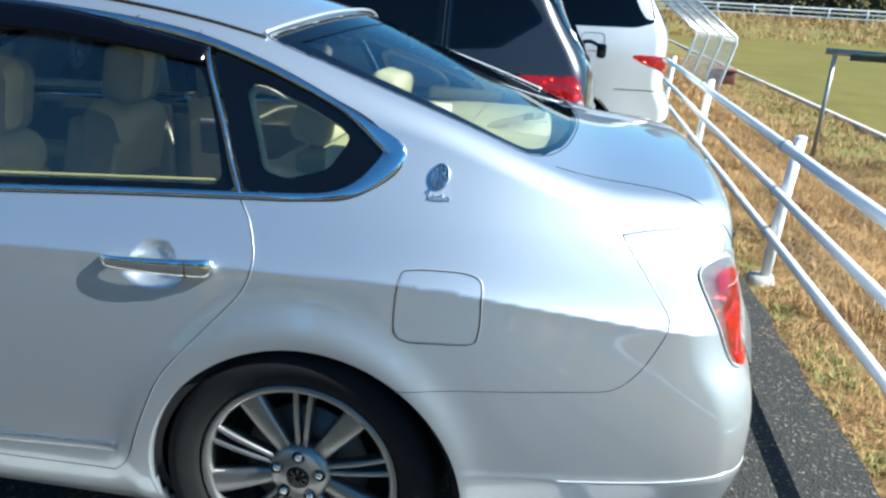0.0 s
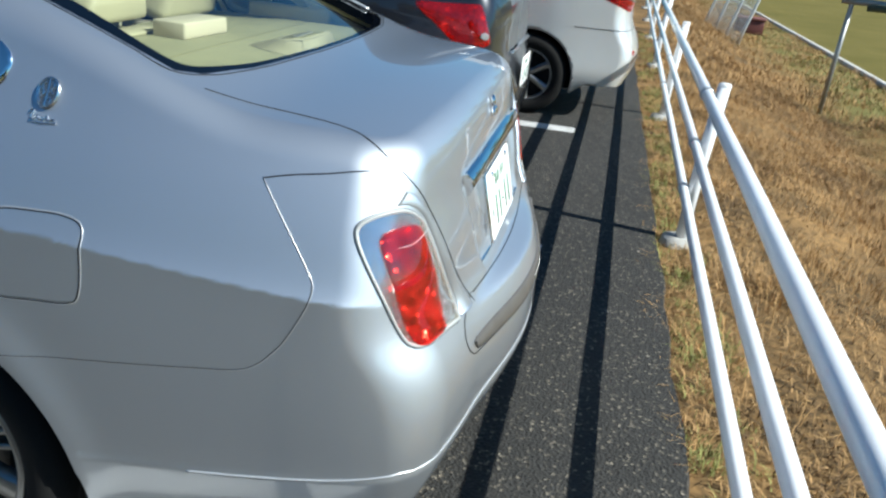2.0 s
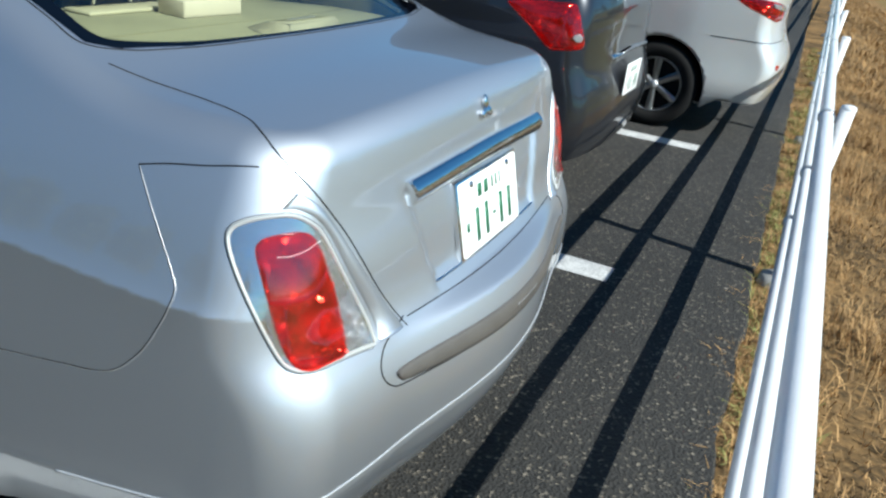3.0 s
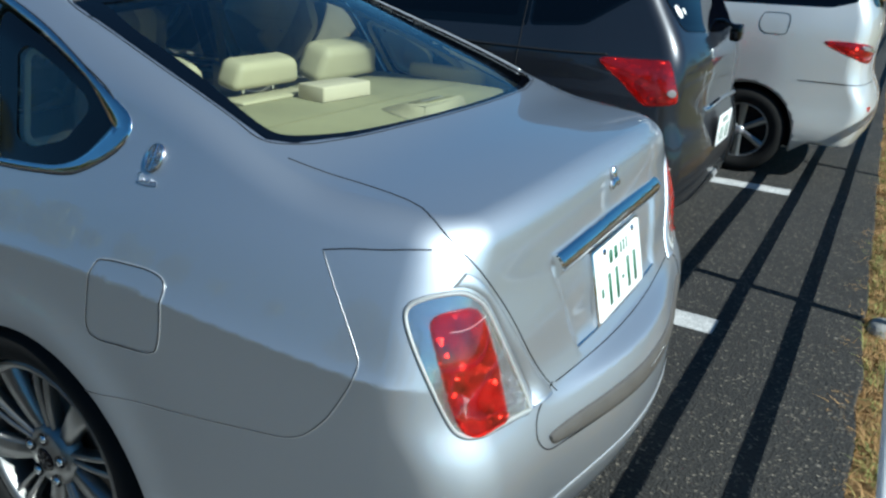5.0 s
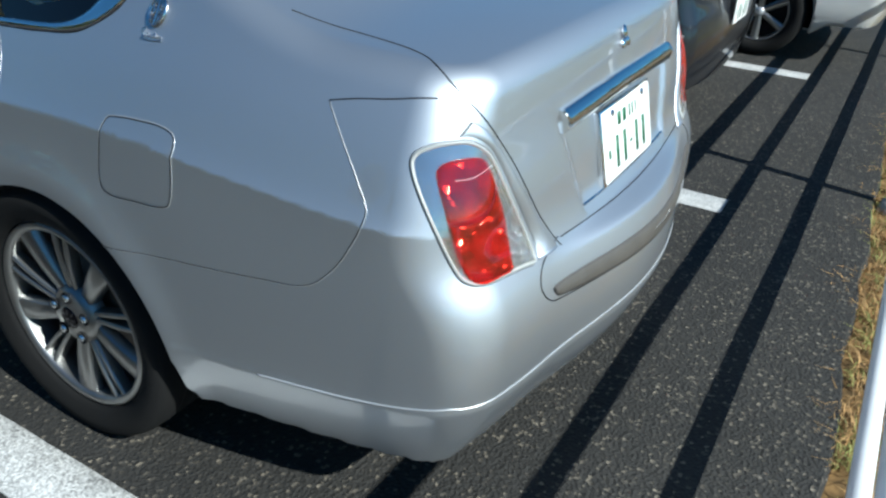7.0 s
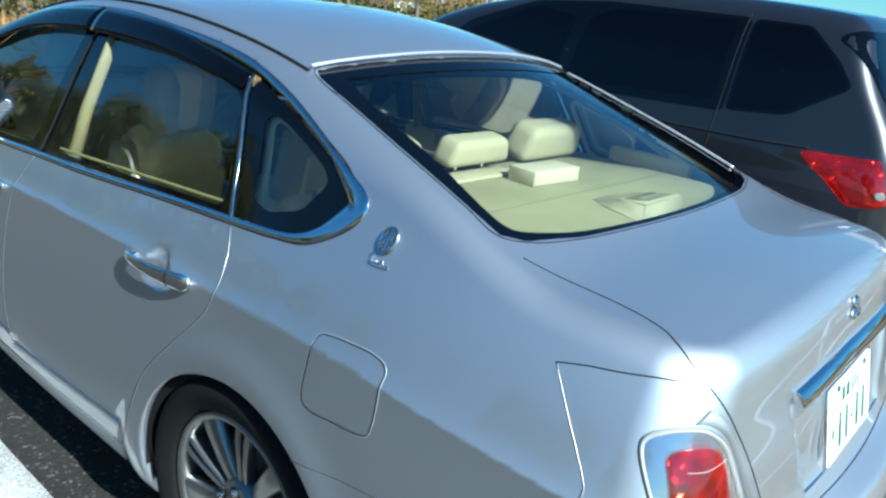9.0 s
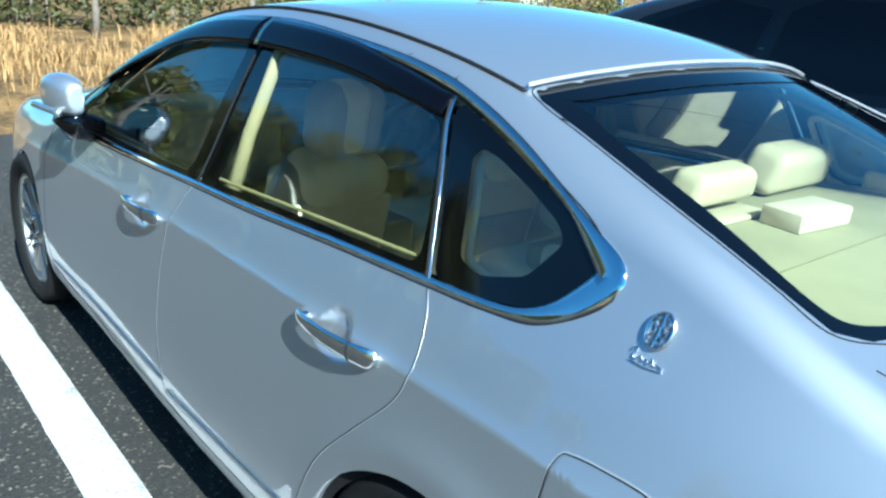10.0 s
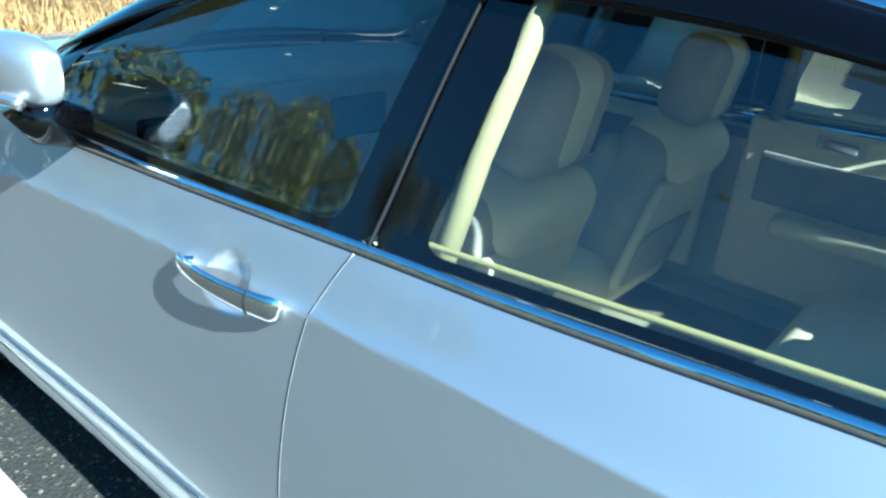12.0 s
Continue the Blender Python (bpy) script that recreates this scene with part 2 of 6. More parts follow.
def surface_net(f, xs, ys, zs, rims=(), skin=None, near=.017):
    """The surface f = 0 as quads on a rectangular grid, with the normals of f. Vertices near where skin meets a rim are set on that line."""
    g = f(*np.meshgrid(xs, ys, zs, indexing="ij"))
    s = g < 0
    grids = (xs, ys, zs)
    n = [len(v) - 1 for v in grids]
    total, count = np.zeros((*n, 3)), np.zeros(n)
    for ax in range(3):
        o = [k for k in range(3) if k != ax]
        lo, hi = [slice(None)] * 3, [slice(None)] * 3
        lo[ax], hi[ax] = slice(0, -1), slice(1, None)
        a, b = g[tuple(lo)], g[tuple(hi)]
        cross = s[tuple(lo)] != s[tuple(hi)]
        t = np.where(cross, a / np.where(cross, a - b, 1), 0)
        pos = np.meshgrid(*[v[:-1] if k == ax else v for k, v in enumerate(grids)], indexing="ij")
        shape = [1, 1, 1]
        shape[ax] = -1
        pos[ax] = pos[ax] + t * np.diff(grids[ax]).reshape(shape)
        for da in (0, 1):
            for db in (0, 1):
                sl = [slice(None)] * 3
                sl[o[0]] = slice(da, n[o[0]] + da)
                sl[o[1]] = slice(db, n[o[1]] + db)
                c = cross[tuple(sl)]
                count += c
                for k in range(3):
                    total[..., k] += np.where(c, pos[k][tuple(sl)], 0)
    index = np.full(n, -1)
    used = count > 0
    index[used] = np.arange(used.sum())
    verts = total[used] / count[used][:, None]
    faces = []
    for ax in range(3):
        o = [(ax + 1) % 3, (ax + 2) % 3]
        lo, hi = [slice(1, -1)] * 3, [slice(1, -1)] * 3
        lo[ax], hi[ax] = slice(0, -1), slice(1, None)
        a, b = s[tuple(lo)], s[tuple(hi)]
        where = np.argwhere(a != b)
        flip = a[a != b]
        base = where.copy()
        for k in o:
            base[:, k] += 1
        quad = []
        for da, db in ((0, 0), (1, 0), (1, 1), (0, 1)):
            q = base.copy()
            q[:, o[0]] -= da
            q[:, o[1]] -= db
            quad.append(index[q[:, 0], q[:, 1], q[:, 2]])
        quad = np.stack(quad, 1)
        faces.append(np.where(flip[:, None], quad, quad[:, ::-1]))
    faces = np.concatenate(faces)
    for _ in range(4):
        v, grad = slope(f, verts)
        verts = verts - np.clip(0.9 * v / np.maximum((grad**2).sum(1), 0.2), -.006, .006)[:, None] * grad
    nor = unit(slope(f, verts)[1])
    for rim in rims:
        close = np.flatnonzero((np.abs(skin(*verts.T)) < near) & (np.abs(rim(*verts.T)) < near))
        q = verts[close]
        for _ in range(8):
            for g in (rim, skin):
                v, grad = slope(g, q)
                q = q - np.clip(v / np.maximum((grad**2).sum(1), .2), -.008, .008)[:, None] * grad
        good = np.linalg.norm(q - verts[close], axis=1) < .03
        verts[close[good]] = q[good]
        nor[close[good]] = unit(slope(skin, q[good])[1])
    return verts, faces, nor


def rounded(points, r, n=200):
    """A closed outline of straight edges with its corners rounded by r, as n points."""
    p = np.array(points, float)
    out = []
    for i in range(len(p)):
        a, b, c = p[i - 1], p[i], p[(i + 1) % len(p)]
        u, w = a - b, c - b
        lu, lw = np.linalg.norm(u), np.linalg.norm(w)
        d = min(r, lu * .49, lw * .49)
        s, e = b + u / lu * d, b + w / lw * d
        for t in np.linspace(0, 1, 9):
            out.append((1 - t)**2 * s + 2 * t * (1 - t) * b + t * t * e)
    out = np.array(out + [out[0]])
    s = np.concatenate(([0], np.cumsum(np.linalg.norm(np.diff(out, axis=0), axis=1))))
    q = np.linspace(0, s[-1], n, endpoint=False)
    return np.stack([np.interp(q, s, out[:, j]) for j in range(2)], 1)


def slope(f, p, h=0.002):
    x, y, z = p.T
    grad = np.stack([f(x + h, y, z) - f(x - h, y, z), f(x, y + h, z) - f(x, y - h, z), f(x, y, z + h) - f(x, y, z - h)], 1) / (2 * h)
    return f(x, y, z), grad


def unit(v):
    return v / np.maximum(np.linalg.norm(v, axis=1), 1e-9)[:, None]


class Face:
    """A way to lay flat outlines on a shell: (u, v) go to origin + u * across + v * up, then along out to the surface."""

    def __init__(self, f, origin, across, up, out, reach=1.4):
        self.f, self.reach = f, reach
        self.o, self.a, self.u, self.n = (np.array(v, float) for v in (origin, across, up, out))

    def lay(self, uv, off=0.0):
        uv = np.asarray(uv, float)
        base = self.o + uv[:, :1] * self.a + uv[:, 1:2] * self.u
        lo, hi = np.zeros(len(uv)), np.full(len(uv), self.reach)
        for _ in range(34):
            mid = (lo + hi) / 2
            q = base + mid[:, None] * self.n
            inside = self.f(*q.T) < 0
            lo, hi = np.where(inside, mid, lo), np.where(inside, hi, mid)
        q = base + lo[:, None] * self.n
        n = unit(slope(self.f, q)[1])
        return q + np.asarray(off).reshape(-1, 1) * n, n


def grid_faces(rows, cols, closed=False):
    return [(r * cols + c, r * cols + (c + 1) % cols, (r + 1) * cols + (c + 1) % cols, (r + 1) * cols + c) for r in range(rows - 1) for c in range(cols if closed else cols - 1)]


def patch(name, face, outline, mat, parent, off=0.0, n=120, rings=7, label="", dome=0.0, sharp=False, edge=0.0, tilt=0.0):
    """A filled outline on the shell; dome lifts its middle, edge turns its rim down by so much."""
    o = np.array(outline, float) if sharp else curve2(outline, n, True)
    n = len(o)
    c = o.mean(0)
    ts = np.linspace(1, 0.02, rings)
    uv = np.concatenate([c + (o - c) * t for t in ts])
    lift = np.repeat(off + dome * (1 - ts**2), n) + tilt * (c[0] - uv[:, 0])
    v, nor = face.lay(uv, lift)
    faces = grid_faces(rings, n, True)
    if edge:
        low, nl = face.lay(o, off - edge)
        v, nor = np.concatenate([low, v]), np.concatenate([nl, nor])
        faces = grid_faces(rings + 1, n, True)
    return sheet(name, v, faces, mat, parent, label, None if dome or edge else nor, nor)


def band(name, face, outer, inner, mat, parent, off=0.0, crown=0.0, steps=4, label="", closed=True, edge=0.0):
    """A strip between two outlines of as many points; crown lifts its middle."""
    outer, inner = np.asarray(outer, float), np.asarray(inner, float)
    n = len(outer)
    ts = np.linspace(0, 1, steps + 1)
    uv = np.concatenate([outer + (inner - outer) * t for t in ts])
    lift = np.concatenate([np.zeros(n) + off + crown * math.sin(math.pi * t) for t in ts])
    rows = steps + 1
    if edge:
        uv = np.concatenate([outer, uv, inner])
        lift = np.concatenate([np.full(n, off - edge), lift, np.full(n, off - edge)])
        rows += 2
    v, nor = face.lay(uv, lift)
    fs = grid_faces(rows, n, closed)
    if edge and not closed:
        fs += [tuple(r * n for r in range(rows))[::-1], tuple(r * n + n - 1 for r in range(rows))]
    ob = sheet(name, v, fs, mat, parent, label, None if np.any(crown) or edge else nor, nor)
    if edge and not closed:
        for p in list(ob.data.polygons)[-2:]:
            p.use_smooth = False
    return ob


def inset(outline, width):
    """The outline moved inwards; width is one number or one for each point."""
    o = np.asarray(outline, float)
    d = np.roll(o, -1, 0) - np.roll(o, 1, 0)
    d /= np.linalg.norm(d, axis=1)[:, None]
    area = 0.5 * np.sum(o[:, 0] * np.roll(o[:, 1], -1) - np.roll(o[:, 0], -1) * o[:, 1])
    nrm = np.stack([-d[:, 1], d[:, 0]], 1) * (1 if area > 0 else -1)
    return o + nrm * np.asarray(width).reshape(-1, 1)


def seam(face, points, parent, width=0.0020, closed=False, n=None, mat=None, name="panel_gap", lift=0.0):
    """A fine gap or bead along a curve on the shell."""
    p = np.array(points, float)
    n = n or max(12, int(np.linalg.norm(np.diff(p, axis=0), axis=1).sum() / 0.012))
    q, nor = face.lay(curve2(p, n, closed), lift)
    if closed:
        q = np.concatenate([q, q[:1]])
    return part(name, tube(q, width / 2, seg=6), mat or GAP, parent)


def seam3(f, points, parent, width=0.0020, mat=None, name="panel_gap"):
    """A fine gap through places near the shell, drawn on to it."""
    p = np.array(points, float)
    q = curve2(p, max(12, int(np.linalg.norm(np.diff(p, axis=0), axis=1).sum() / .010)))
    for _ in range(6):
        v, grad = slope(f, q)
        q = q - (v / np.maximum((grad**2).sum(1), .2))[:, None] * grad
    return part(name, tube(q, width / 2, seg=6), mat or GAP, parent)


def spline(pts):
    """A natural cubic spline through (x, y) pairs, straight beyond its ends."""
    xs, ys = (np.array(v, float) for v in zip(*pts))
    n, h = len(xs), np.diff(xs)
    a, b = np.eye(n), np.zeros(n)
    for i in range(1, n - 1):
        a[i, i - 1], a[i, i], a[i, i + 1] = h[i - 1], 2 * (h[i - 1] + h[i]), h[i]
        b[i] = 6 * ((ys[i + 1] - ys[i]) / h[i] - (ys[i] - ys[i - 1]) / h[i - 1])
    m = np.linalg.solve(a, b)

    def at(x):
        x = np.asarray(x, float)
        q = np.clip(x, xs[0], xs[-1])
        i = np.clip(np.searchsorted(xs, q) - 1, 0, n - 2)
        d, e, w = q - xs[i], xs[i + 1] - q, h[i]
        y = (m[i] * e**3 + m[i + 1] * d**3) / (6 * w) + (ys[i] / w - m[i] * w / 6) * e + (ys[i + 1] / w - m[i + 1] * w / 6) * d
        s0 = (ys[1] - ys[0]) / h[0] - m[1] * h[0] / 6
        s1 = (ys[-1] - ys[-2]) / h[-1] + m[-2] * h[-1] / 6
        return y + np.where(x < xs[0], (x - xs[0]) * s0, 0) + np.where(x > xs[-1], (x - xs[-1]) * s1, 0)
    return at


def rmax(a, b, k):
    """The greater of two distances, with a round fillet of radius k between them."""
    return np.where((a > -k) & (b > -k), np.sqrt(np.maximum(a + k, 0)**2 + np.maximum(b + k, 0)**2) - k, np.maximum(a, b))


def step(a, b, x):
    t = np.clip((x - a) / (b - a), 0, 1)
    return t * t * (3 - 2 * t)


# the sedan: x runs to its rear from the rear axle, y = 0 is its middle
SIDE = spline([(.14, .79), (.22, .862), (.30, .893), (.42, .906), (.56, .899), (.70, .879), (.82, .850), (.92, .811), (.98, .781), (1.10, .727), (1.25, .662), (1.38, .598), (1.5, .53)])
TAPER = spline([(-3.75, .34), (-3.4, .13), (-2.9, .03), (-2.4, .0), (-1.85, -.004), (-1.1, -.016), (-.5, -.008), (0, 0), (.2, .006), (.4, .020), (.6, .048), (.8, .085), (1.0, .15), (1.15, .25)])
TOP = spline([(-3.9, .60), (-3.6, .80), (-3.2, .90), (-2.8, .955), (-2.45, 1.0), (-2.2, 1.095), (-1.9, 1.25), (-1.6, 1.365), (-1.3, 1.43), (-.9, 1.46), (-.5, 1.445), (-.18, 1.393), (.1, 1.297), (.32, 1.205), (.5, 1.128), (.62, 1.092), (.75, 1.078), (.9, 1.06), (1.1, 1.02)])
REAR = spline([(.14, .97), (.20, 1.005), (.28, 1.05), (.40, 1.086), (.52, 1.094), (.60, 1.084), (.645, 1.067), (.70, 1.038), (.80, 1.015), (.90, .990), (1.0, .970), (1.1, .93)])


SHOULDER = spline([(-3.0, .72), (-2.3, .772), (-1.7, .811), (-1.2, .836), (-.8, .848), (-.4, .851), (0, .850), (.25, .848), (.45, .830), (.65, .806), (.85, .782), (1.0, .766)])


def shell(x, y, z):
    """How far a point lies outside the sedan's closed shell."""
    w = np.abs(y)
    up = step(.95, 1.15, z) * step(-.3, .35, x)
    r = np.hypot(x, z - .33)
    flare = .012 * np.exp(-((r - .385) / .05)**2)
    d = z - SHOULDER(x)
    ridge = .015 * np.exp(-np.abs(d) / np.where(d > 0, .040, .075)) * step(-3.2, -2.6, x) * step(1.02, .80, x)
    side = w - (SIDE(z) - TAPER(x) - .022 * up + flare + ridge)
    crown = .12 + .11 * step(-.9, -.2, x) - .16 * step(-.2, .6, x)
    top = z - (TOP(x) - crown * w * w)
    bulge = .050 * step(.678, .646, z) * np.maximum(1 - (w / .5)**2, 0)**2
    rear = x - (REAR(z) + bulge - .17 * w**3)
    front = (-3.72 + .25 * w**3) - x
    k = .088 - .034 * step(.78, .40, z)
    f = rmax(side * .96, rear, k)
    f = rmax(f, front, .12)
    f = rmax(f, top * .93, .038 + .027 * step(.3, -.3, x))
    return rmax(f, .17 + .075 * step(.18, .30, x) - z, .020)


# outlines of the sedan's left side, in (x, z)
DLO = [(-2.30, .925), (-2.20, .893), (-1.7, .908), (-1.14, .938), (-.79, .952), (-.444, .972), (-.153, .986), (.012, .996), (.109, 1.014), (.172, 1.054), (.200, 1.094), (.196, 1.118), (.172, 1.138), (.098, 1.172), (-.031, 1.231), (-.177, 1.285), (-.349, 1.331), (-.60, 1.364), (-1.0, 1.384), (-1.42, 1.345), (-1.8, 1.235), (-2.1, 1.09), (-2.26, .985)]
FRONT_GLASS = [(-2.13, .930), (-1.60, .944), (-1.165, .966), (-1.145, 1.14), (-1.105, 1.33), (-1.41, 1.305), (-1.7, 1.220), (-2.0, 1.075)]
FRONT_FRAME = [(-2.25, .914), (-1.7, .925), (-1.095, .955), (-1.075, 1.15), (-1.045, 1.369), (-1.42, 1.332), (-1.8, 1.222), (-2.1, 1.075)]
REAR_GLASS = [(-1.005, .974), (-.57, .996), (-.205, 1.012), (-.245, 1.142), (-.290, 1.255), (-.59, 1.315), (-.955, 1.335), (-.985, 1.15)]
REAR_FRAME = [(-1.090, .955), (-.444, .988), (-.170, 1.0), (-.225, 1.142), (-.295, 1.297), (-.60, 1.350), (-1.040, 1.369), (-1.070, 1.15)]
QUARTER_GLASS = [(-.118, 1.050), (-.06, 1.036), (.03, 1.062), (.072, 1.128), (.049, 1.152), (-.03, 1.189), (-.125, 1.224), (-.164, 1.230), (-.180, 1.212), (-.148, 1.131)]
QUARTER_FRAME = [(-.156, 1.0), (-.036, 1.008), (.058, 1.021), (.117, 1.055), (.149, 1.09), (.151, 1.120), (.117, 1.147), (.011, 1.197), (-.108, 1.244), (-.280, 1.298), (-.213, 1.142)]
REAR_HALF = [(-.183, -.535), (-.158, -.557), (.02, -.578), (.20, -.597), (.40, -.612), (.468, -.616), (.494, -.605), (.508, -.570), (.523, -.515), (.549, -.42), (.573, -.20)]
REAR_WINDOW = [*REAR_HALF, (.580, 0), *[(x, -y) for x, y in REAR_HALF[::-1]], (-.138, .30), (-.115, 0), (-.138, -.30)]
WINDSCREEN = [(-1.62, -.56), (-1.9, -.61), (-2.25, -.665), (-2.38, -.60), (-2.47, -.3), (-2.49, 0), (-2.47, .3), (-2.38, .60), (-2.25, .665), (-1.9, .61), (-1.62, .56), (-1.56, .3), (-1.54, 0), (-1.56, -.3)]
dlo_line, rear_line, screen_line = curve2(DLO, 260, True), curve2(REAR_WINDOW, 220, True), curve2(WINDSCREEN, 160, True)
dlo_cut, rear_cut, screen_cut = inset(dlo_line, .008)[::4], inset(rear_line, .006)[::4], inset(screen_line, .010)[::4]


def arch_rim(cx):
    return lambda x, y, z: (np.hypot((x - cx - .022) / .376, (z - .33) / .354) - 1) * .36


def glass_rim(a, b, poly, side):
    """The distance from a window's outline, seen from the side or from above, where that window may be."""
    def g(x, y, z):
        out = np.full(x.shape, 1.0)
        near = (x > a) & (x < b) & ((np.abs(y) > .45) & (z > .85) & (z < 1.43) if side else (z > .9))
        out[near] = poly_distance(x[near], (z if side else y)[near], poly)
        return out
    return g


RIMS = [arch_rim(0), arch_rim(-2.775), glass_rim(-2.4, .3, dlo_cut, True), glass_rim(-.25, .65, rear_cut, False), glass_rim(-2.6, -1.4, screen_cut, False)]


def skirt(x, z):
    """The lower valance: a small ledge outwards, then tucked in towards the ground."""
    return (.003 * step(.446, .426, z) - .16 * np.maximum(.424 - z, 0)) * step(.30, .38, x)


def sedan_skirt(x, y, z):
    return shell(x, y, z) - skirt(x, z)


def sedan_body(x, y, z):
    """The sedan as a solid with its cabin, openings, wheel arches and hollows cut out."""
    w, f = np.abs(y), shell(x, y, z)
    f = f - skirt(x, z)
    recess = np.maximum.reduce([w - (.365 + (z - .885) * .38), z - .905, .690 - z])
    f = f + .012 * step(.012, -.030, recess) * (x > .8)
    for cx, cz in ((-.335, .836), (-1.338, .821)):
        cup = ((x - cx) / (.056 + .026 * step(cz + .015, cz - .03, z)))**2 + ((z - cz) / .052)**2
        f = f + .020 * step(1.10, .05, cup) * (z > .7) * (z < .95)
    out = f
    for cx in (0, -2.775):
        r = np.hypot((x - cx - .022) / .376, (z - .33) / .354) - 1
        out = np.maximum(out, -np.maximum(r * .36, .58 - w))
    cabin = np.maximum.reduce([shell(x, y, z) + .042, .36 - z, x - .60, -2.32 - x, np.where((x > -.02) & (z < .99), 1.0, -1.0)])
    for cx in (0, -2.775):
        wall = (np.hypot((x - cx - .022) / .376, (z - .33) / .354) - 1) * .36
        cabin = np.where(w > .53, np.maximum(cabin, .036 - wall), cabin)
    out = np.maximum(out, -cabin)
    side = np.full(f.shape, 1.0)
    near = (w > .45) & (x > -2.4) & (x < .3) & (z > .85) & (z < 1.42)
    side[near] = poly_distance(x[near], z[near], dlo_cut)
    out = np.maximum(out, -side)
    top = np.full(f.shape, 1.0)
    near = (z > 1.06) & (x > -.25) & (x < .65) & (w < .68) & (f > -.09)
    top[near] = poly_distance(x[near], y[near], rear_cut)
    near = (z > .9) & (x < -1.4) & (x > -2.55) & (w < .72) & (f > -.09)
    top[near] = poly_distance(x[near], y[near], screen_cut)
    return np.maximum(out, -top)


LEFT = Face(shell, (0, 0, 0), (1, 0, 0), (0, 0, 1), (0, -1, 0))
RIGHT = Face(shell, (0, 0, 0), (1, 0, 0), (0, 0, 1), (0, 1, 0))
DECK = Face(shell, (0, 0, .5), (1, 0, 0), (0, 1, 0), (0, 0, 1))
TAIL = Face(shell, (0, 0, 0), (0, 1, 0), (0, 0, 1), (1, 0, 0))
CORNER = Face(shell, (0, 0, 0), (.643, .766, 0), (0, 0, 1), (.766, -.643, 0), 1.6)
CORNER_R = Face(shell, (0, 0, 0), (.643, -.766, 0), (0, 0, 1), (.766, .643, 0), 1.6)

REAR_CUT = [(-.158, .985), (-.130, .945), (-.110, .889), (-.108, .842), (-.136, .785), (-.222, .690), (-.308, .588), (-.360, .469), (-.400, .361), (-.445, .312)]
MID_CUT = [(-1.112, .940), (-1.136, .88), (-1.153, .80), (-1.161, .70), (-1.157, .58), (-1.142, .47), (-1.115, .37), (-1.105, .33)]
FRONT_CUT = [(-2.36, .90), (-2.37, .75), (-2.36, .55), (-2.32, .40), (-2.28, .34)]
FUEL = [(.222, .745), (.218, .80), (.225, .866), (.249, .878), (.31, .881), (.365, .879), (.398, .866), (.404, .83), (.404, .758), (.386, .733), (.31, .728), (.250, .727)]
BUMPER_CUT = [(.232, .618), (.359, .627), (.601, .641), (.700, .650), (.750, .688), (.782, .738), (.806, .800), (.785, .845), (.690, .972)]
LAMP = [(-.001, .890), (.008, .913), (.036, .926), (.070, .931), (.105, .929), (.136, .912), (.159, .886), (.196, .815), (.246, .717), (.259, .680), (.256, .667), (.225, .670), (.177, .674), (.120, .677), (.090, .685), (.067, .706), (.035, .773), (.009, .842)]
RED_LENS = [(.041, .872), (.046, .889), (.060, .897), (.092, .901), (.121, .898), (.136, .884), (.149, .856), (.170, .792), (.184, .733), (.190, .690), (.184, .680), (.150, .680), (.115, .681), (.090, .697), (.070, .740), (.054, .808)]


def side_of(line):
    p = np.array(line)
    o = np.argsort(p[:, 1])
    return lambda z: np.interp(z, p[o, 1], p[o, 0])


